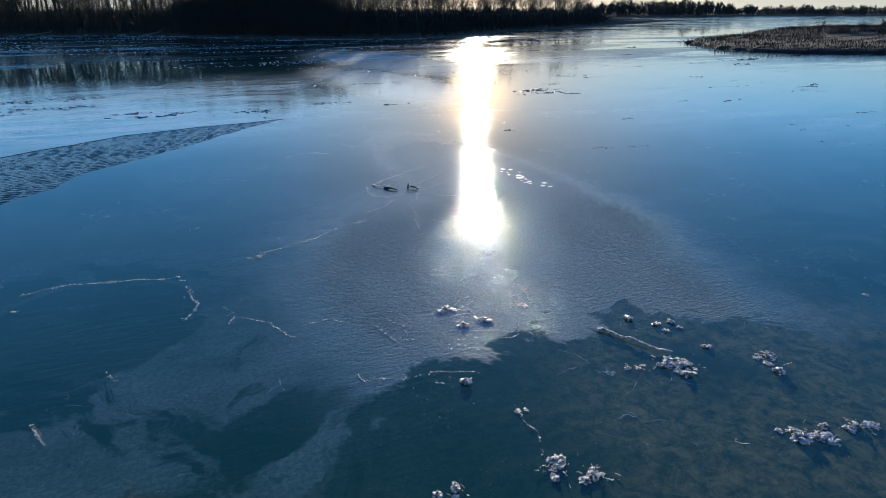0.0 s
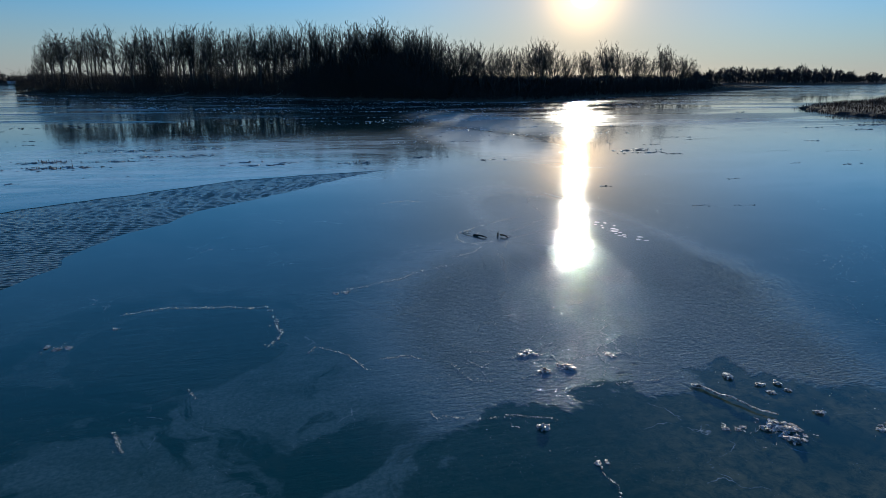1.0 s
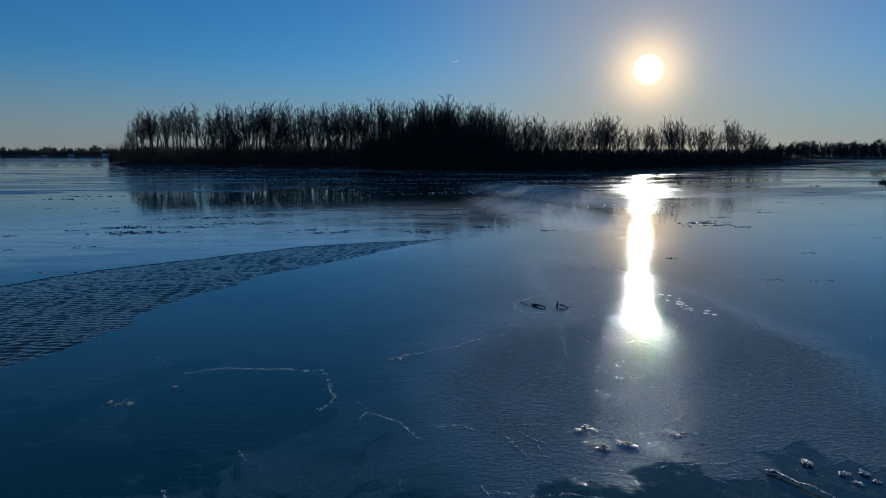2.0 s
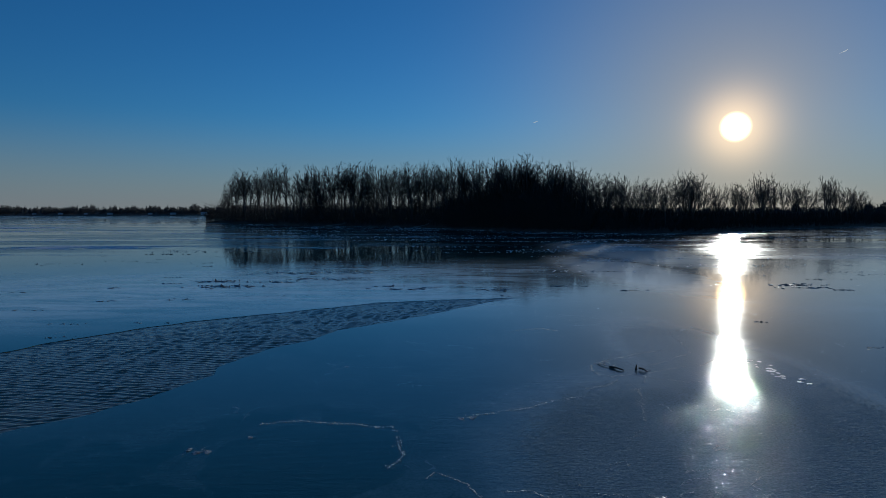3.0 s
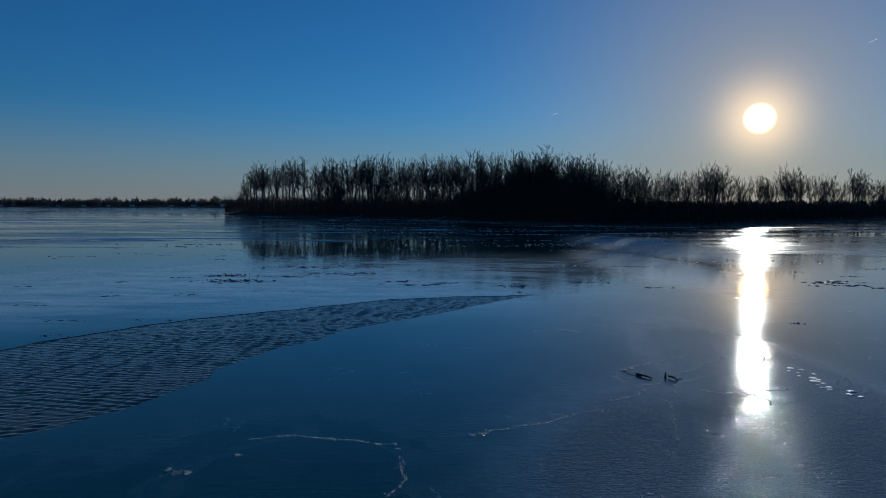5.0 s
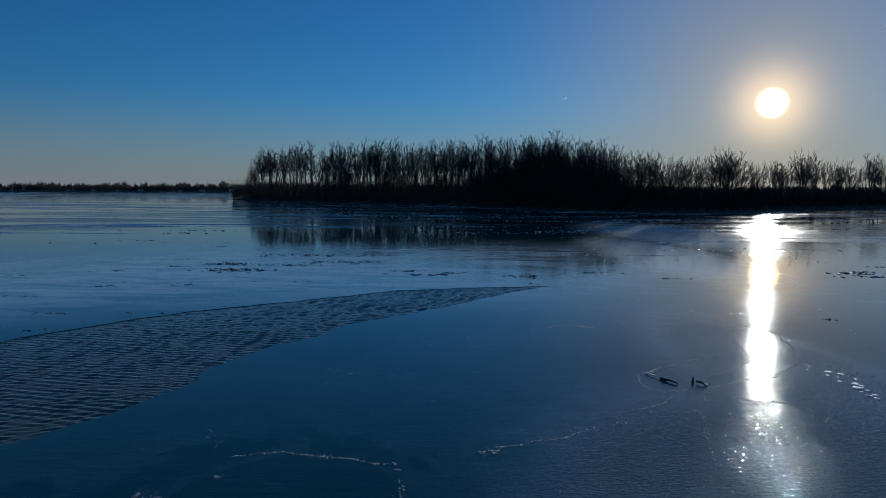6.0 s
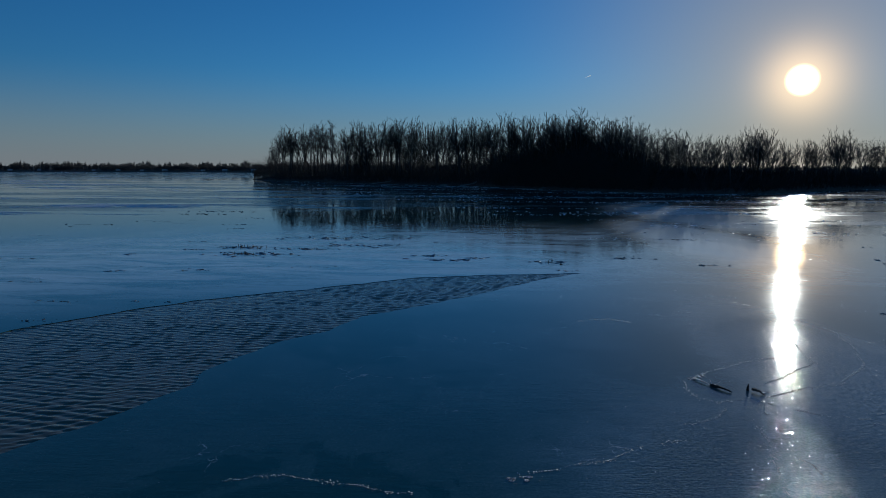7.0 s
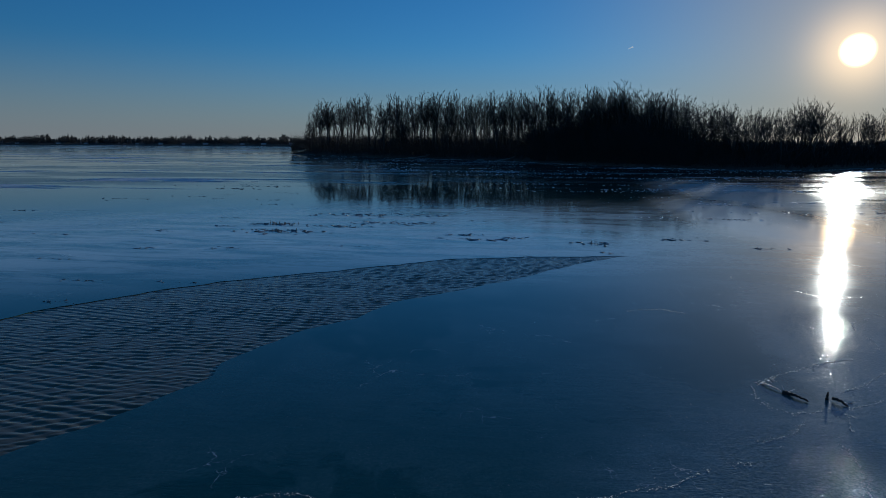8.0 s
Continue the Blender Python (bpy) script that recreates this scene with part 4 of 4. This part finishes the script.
RIDGES = [
    ([(-5.0, 25.5), (-4.4, 25.8), (-3.8, 25.85), (-2.7, 25.55), (-1.4, 25.25), (-1.1, 25.3)], 0.05, 0.035, 0.0),
    ([(-1.1, 25.3), (-0.9, 24.4), (-0.7, 23.2), (-1.0, 22.3)], 0.10, 0.05, 0.35),
    ([(0.0, 21.5), (0.3, 21.9), (0.8, 21.4), (1.1, 20.9), (1.3, 20.3)], 0.06, 0.035, 0.3),
    ([(1.2, 26.0), (1.8, 26.4), (2.5, 26.7), (3.2, 26.85)], 0.09, 0.05, 0.25),
    ([(3.2, 26.85), (4.2, 27.7), (4.9, 28.0), (5.3, 28.1)], 0.08, 0.05, 0.45),
    ([(5.6, 29.1), (6.6, 29.5), (7.0, 30.2)], 0.09, 0.05, 0.3),
    ([(7.3, 29.9), (7.35, 29.0), (7.1, 27.7), (6.7, 26.4), (6.2, 25.2), (5.4, 24.1)], 0.09, 0.05, 0.25),
    ([(6.8, 32.6), (7.5, 33.2), (8.2, 33.7), (9.3, 34.5), (10.6, 35.1)], 0.07, 0.04, 0.3),
    ([(6.7, 32.4), (6.5, 31.6), (6.6, 31.0), (7.0, 30.6), (7.7, 30.9)], 0.06, 0.03, 0.3),
    ([(8.6, 31.2), (9.3, 31.6), (10.3, 32.2), (11.4, 32.5)], 0.06, 0.035, 0.2),
    ([(11.4, 32.5), (13.0, 34.0), (14.06, 36.6), (14.6, 38.9), (14.3, 41.0)], 0.08, 0.04, 0.15),
    ([(14.4, 40.7), (12.5, 39.3), (11.9, 36.1), (11.6, 34.6), (10.2, 33.5), (8.6, 31.9)], 0.09, 0.04, 0.35),
    ([(8.1, 31.0), (8.8, 30.3), (9.6, 29.9), (10.6, 29.8)], 0.05, 0.03, 0.35),
    ([(4.6, 15.6), (4.5, 15.3), (4.58, 15.0), (4.4, 14.6), (4.3, 14.35)], 0.02, 0.012, 0.15),
    ([(4.95, 13.8), (5.0, 13.62), (5.12, 13.5)], 0.02, 0.012, 0.1),
    ([(4.8, 20.8), (5.2, 20.3), (5.9, 19.8), (6.9, 19.85), (7.5, 19.75), (7.75, 18.95)], 0.08, 0.045, 0.2),
    ([(6.9, 19.9), (7.2, 20.4), (7.9, 20.9)], 0.05, 0.03, 0.3),
    ([(7.2, 19.8), (7.4, 20.3), (7.35, 20.8)], 0.04, 0.03, 0.3),
    ([(3.1, 20.2), (3.3, 19.7), (3.4, 19.3), (3.9, 19.1)], 0.05, 0.03, 0.3),
    ([(3.6, 20.4), (3.9, 19.8), (4.4, 19.5)], 0.05, 0.03, 0.3),
    ([(2.2, 17.95), (2.9, 17.65), (3.8, 17.65), (4.5, 17.3)], 0.04, 0.02, 0.4),
    ([(-3.8, 18.9), (-3.55, 18.5), (-3.4, 18.2)], 0.06, 0.03, 0.3),
    ([(-2.7, 19.3), (-2.3, 19.15)], 0.05, 0.03, 0.3),
    ([(-2.55, 20.4), (-2.4, 19.9)], 0.06, 0.03, 0.4),
    ([(4.7, 39.9), (5.5, 40.5), (6.1, 40.6), (6.8, 40.0)], 0.10, 0.05, 0.1),
    ([(7.4, 13.9), (7.65, 13.6), (7.75, 13.35)], 0.03, 0.015, 0.2),
]
for i, (pts, w, h, gap) in enumerate(RIDGES):
    frost_ridge(pts, w, h, 3.0 + i * 1.7, gap)


def crack_net(x0, x1, y0, y1, count, seed):
    """Short kinked cracks, filled with rime."""
    rng = random.Random(seed)
    for i in range(count):
        x, y, q = rng.uniform(x0, x1), rng.uniform(y0, y1), rng.uniform(0, 6.28)
        pts = [(x, y)]
        for _ in range(rng.randint(2, 5)):
            q += rng.gauss(0, 0.7)
            d = rng.uniform(0.15, 0.45)
            x, y = x + math.cos(q) * d, y + math.sin(q) * d
            pts.append((x, y))
        frost_ridge(pts, rng.uniform(0.012, 0.03), 0.02, 80 + seed + i * 1.3, rng.uniform(0.1, 0.45), "short kinked crack filled with white rime")


crack_net(2.6, 8.4, 17.8, 22.0, 26, 5)
crack_net(7.0, 13.0, 22.0, 31.0, 10, 25)


def frost_flowers():
    rng = random.Random(9)
    verts, faces = [], []
    while len(faces) < 1800:
        x, y = rng.uniform(2.5, 22), rng.uniform(16, 47)
        if noise.noise(Vector((x * 0.22, y * 0.22, 5))) + 0.6 * noise.noise(Vector((x * 1.1, y * 1.1, 2))) < rng.uniform(-0.1, 0.75):
            continue
        crumb(verts, faces, Vector((x, y, 0.0)), rng.uniform(0.004, 0.015), rng)
    tagged(mesh_object("frost_flowers", verts, faces, RIDGE), "sprinkled white frost flowers on the lake ice", "frost", kind="stuff")


frost_flowers()


def snow_patches():
    rng = random.Random(12)
    for i in range(17):
        x, y = 13.55 + rng.uniform(-0.42, 0.42), 33.1 - 0.22 * i + rng.uniform(-0.1, 0.1)
        bm = bmesh.new()
        lumpy(bm, 0, 0, rng.uniform(0.06, 0.13), 0.16, rng, 0.6)
        me = bpy.data.meshes.new("snow_patch")
        bm.to_mesh(me)
        bm.free()
        me.materials.append(SNOW)
        ob = new("snow_patch", me)
        ob.location = (x, y, 0)
        tagged(ob, "small flat patch of white snow on ice", "snow patch", "snow patches on the ice")


snow_patches()


def shard_field(name, spots, label, category="broken ice", material=SHARD):
    """Thin upturned plates and crumbs of broken ice, in drifts."""
    rng = random.Random(len(spots) * 13 + int(spots[0][1]))
    verts, faces = [], []
    for x0, y0, lx, ly, count, size in spots:
        for _ in range(count):
            x, y = x0 + rng.gauss(0, lx), y0 + rng.gauss(0, ly)
            s = size * rng.uniform(0.3, 1.0) * 0.8
            turn, tilt = rng.uniform(0, 6.28), rng.gauss(0, 0.16)
            m = Matrix.Translation((x, y, s * 0.04)) @ Euler((tilt, rng.gauss(0, 0.14), turn)).to_matrix().to_4x4()
            k = rng.choice((4, 5, 6, 7))
            n = len(verts)
            m = m @ Matrix.Diagonal((rng.uniform(0.8, 1.9), 0.8, 1, 1))
            rim = [(math.cos(6.283 * i / k + rng.uniform(-0.3, 0.3)) * s * rng.uniform(0.6, 1), math.sin(6.283 * i / k) * s * rng.uniform(0.4, 0.9)) for i in range(k)]
            t = s * rng.uniform(0.03, 0.10)
            verts += [tuple(m @ Vector((a, b, -t))) for a, b in rim] + [tuple(m @ Vector((a * 0.85, b * 0.85, t))) for a, b in rim]
            faces.append(tuple(range(n + k, n + 2 * k)))
            faces += [(n + i, n + (i + 1) % k, n + k + (i + 1) % k, n + k + i) for i in range(k)]
    return tagged(mesh_object(name, verts, faces, material), label, category, kind="stuff")


DRIFTS = [(-18.4, 63.5, 1.2, 0.5, 40, 0.34), (-16.3, 59.5, 1.4, 0.6, 55, 0.36), (-13.6, 70.8, 1.9, 0.7, 46, 0.34), (-13.0, 63.0, 1.7, 0.35, 46, 0.3), (-9.2, 65.5, 2.0, 0.7, 60, 0.32),
          (-7.6, 71.5, 1.6, 0.7, 36, 0.3), (-3.2, 59.8, 0.7, 0.3, 20, 0.3), (-1.5, 57.8, 0.9, 0.35, 30, 0.34), (0.3, 59.0, 0.6, 0.3, 14, 0.3), (5.8, 57.2, 0.7, 0.4, 22, 0.32),
          (6.2, 53.6, 0.5, 0.2, 10, 0.25), (11.4, 59.8, 1.0, 0.3, 22, 0.26), (16.0, 56.8, 0.9, 0.2, 16, 0.26), (-30.8, 104, 4.0, 0.4, 50, 0.34), (-37.3, 99, 1.6, 0.4, 20, 0.34),
          (-21.8, 61.8, 0.6, 0.15, 10, 0.28), (-25.2, 59.0, 0.4, 0.15, 6, 0.25), (-17, 52.2, 0.5, 0.15, 6, 0.24), (-22.1, 51.4, 0.4, 0.12, 6, 0.24), (-25.1, 47.4, 0.5, 0.12, 8, 0.2),
          (-19.6, 42.4, 0.9, 0.12, 10, 0.18), (-16.0, 42.7, 0.8, 0.12, 8, 0.16), (-18.1, 38.5, 0.6, 0.2, 10, 0.16), (18.7, 42.4, 0.25, 0.1, 8, 0.22), (19.2, 72.6, 1.0, 0.3, 14, 0.3)]
shard_field("broken_ice", DRIFTS, "drifts of broken ice plates frozen on the lake")
EASTERN = [(31.5, 60.5, 1.3, 0.5, 34, 0.36), (31.2, 58.3, 1.1, 0.4, 24, 0.34), (33.4, 56.8, 0.6, 0.2, 12, 0.34), (36, 64.5, 0.6, 0.2, 8, 0.3), (21.0, 35.4, 0.6, 0.15, 10, 0.14),
           (23.0, 35.1, 0.5, 0.12, 8, 0.13), (82.8, 82.5, 3.0, 0.8, 46, 0.42), (74.4, 75.4, 0.8, 0.4, 10, 0.5), (89.1, 118, 1.0, 0.5, 14, 0.5), (73.0, 99.4, 1.3, 0.3, 12, 0.4),
           (70, 79.8, 0.9, 0.3, 10, 0.36), (119.0, 131, 2.2, 1.2, 34, 0.7), (98.0, 101, 1.6, 0.8, 16, 0.6), (42.2, 47.2, 0.5, 0.15, 6, 0.26), (57.3, 52, 0.8, 0.2, 8, 0.3), (60.3, 53.3, 0.8, 0.2, 8, 0.3),
           (46.6, 38.2, 1.2, 0.2, 14, 0.16), (38.8, 37.5, 1.4, 0.5, 12, 0.12), (35.6, 35.4, 1.6, 0.6, 14, 0.11), (33.4, 31.6, 1.6, 1.0, 12, 0.10), 
           (54.9, 64.4, 0.7, 0.3, 6, 0.3), (39.0, 48.6, 0.4, 0.2, 4, 0.22), (19.1, 83.3, 0.6, 0.3, 6, 0.3), (18.0, 105, 2.4, 0.5, 18, 0.4), (28, 43.2, 0.8, 0.2, 6, 0.15)]
shard_field("ice_crumbs", EASTERN, "scattered small ice plates on smooth lake ice")


def reed_stubs():
    """Broken reed stalks that stick out of the drifts."""
    rng = random.Random(63)
    st = Sticks(4)
    for x0, y0, spread, count in ((-18.2, 63.6, 1.0, 18), (-16.4, 59.6, 1.2, 12), (5.8, 57.2, 0.6, 4)):
        for _ in range(count):
            a = Vector((x0 + rng.gauss(0, spread), y0 + rng.gauss(0, 0.4), -0.03))
            st.add(a, a + Vector((rng.gauss(0, 0.25), rng.gauss(0, 0.2), 1)) * rng.uniform(0.08, 0.26), 0.028, 0.018)
    tagged(st.object("reed_stubs", DARKWOOD), "broken dark reed stubs standing out of ice drifts", "reeds", kind="stuff")


reed_stubs()


def bank_ice():
    """The frozen lip along the island, where floes were pushed up."""
    rng = random.Random(77)
    spots = []
    for _ in range(210):
        k = rng.uniform(-0.3, 0.72)
        x, y = shore_at(k, -rng.uniform(2, 120) if rng.random() < 0.8 else -2)
        lane = rng.uniform(1.0, 8.0)
        spots.append((x, y, lane, rng.uniform(0.1, 0.5), int(5 + lane * 3.5), rng.uniform(0.2, 0.5)))
    shard_field("shore_ice", spots, "lines of white broken ice before the island shore", material=SNOW)


bank_ice()


def loose_plates():
    """Short lanes of small plates that the wind left on the open ice."""
    rng = random.Random(31)
    spots = []
    while len(spots) < 150:
        x, y = rng.uniform(-48, 70), rng.uniform(44, 150)
        if y - 0.72 * x < 58 and x < 8:
            continue
        lane = rng.uniform(0.3, 1.8)
        spots.append((x, y, lane, 0.12, int(4 + lane * 6), rng.uniform(0.1, 0.26)))
    shard_field("loose_ice", spots, "short lanes of small ice plates on the lake ice")


loose_plates()


def contrail(azimuth, height, length, drop):
    """A short ice trail behind an airliner, far away."""
    d = 4300.0
    c = Vector((math.sin(radians(azimuth)) * d, math.cos(radians(azimuth)) * d, height))
    side = Vector((math.cos(radians(azimuth)), -math.sin(radians(azimuth)), drop)).normalized()
    up = Vector((0, 0, 1))
    n = 8
    verts = []
    for i in range(n + 1):
        p, w = c + side * length * (i / n - 0.5), 0.8 + 2.0 * i / n
        verts += [p - up * w, p + up * w]
    tagged(mesh_object("contrail", verts, [(2 * i, 2 * i + 2, 2 * i + 3, 2 * i + 1) for i in range(n)], VAPOUR), "short white contrail in the clear sky", "contrail", "contrails", kind="structure")


contrail(33.2, 905, 46, 0.45)
contrail(9.7, 590, 34, 0.4)
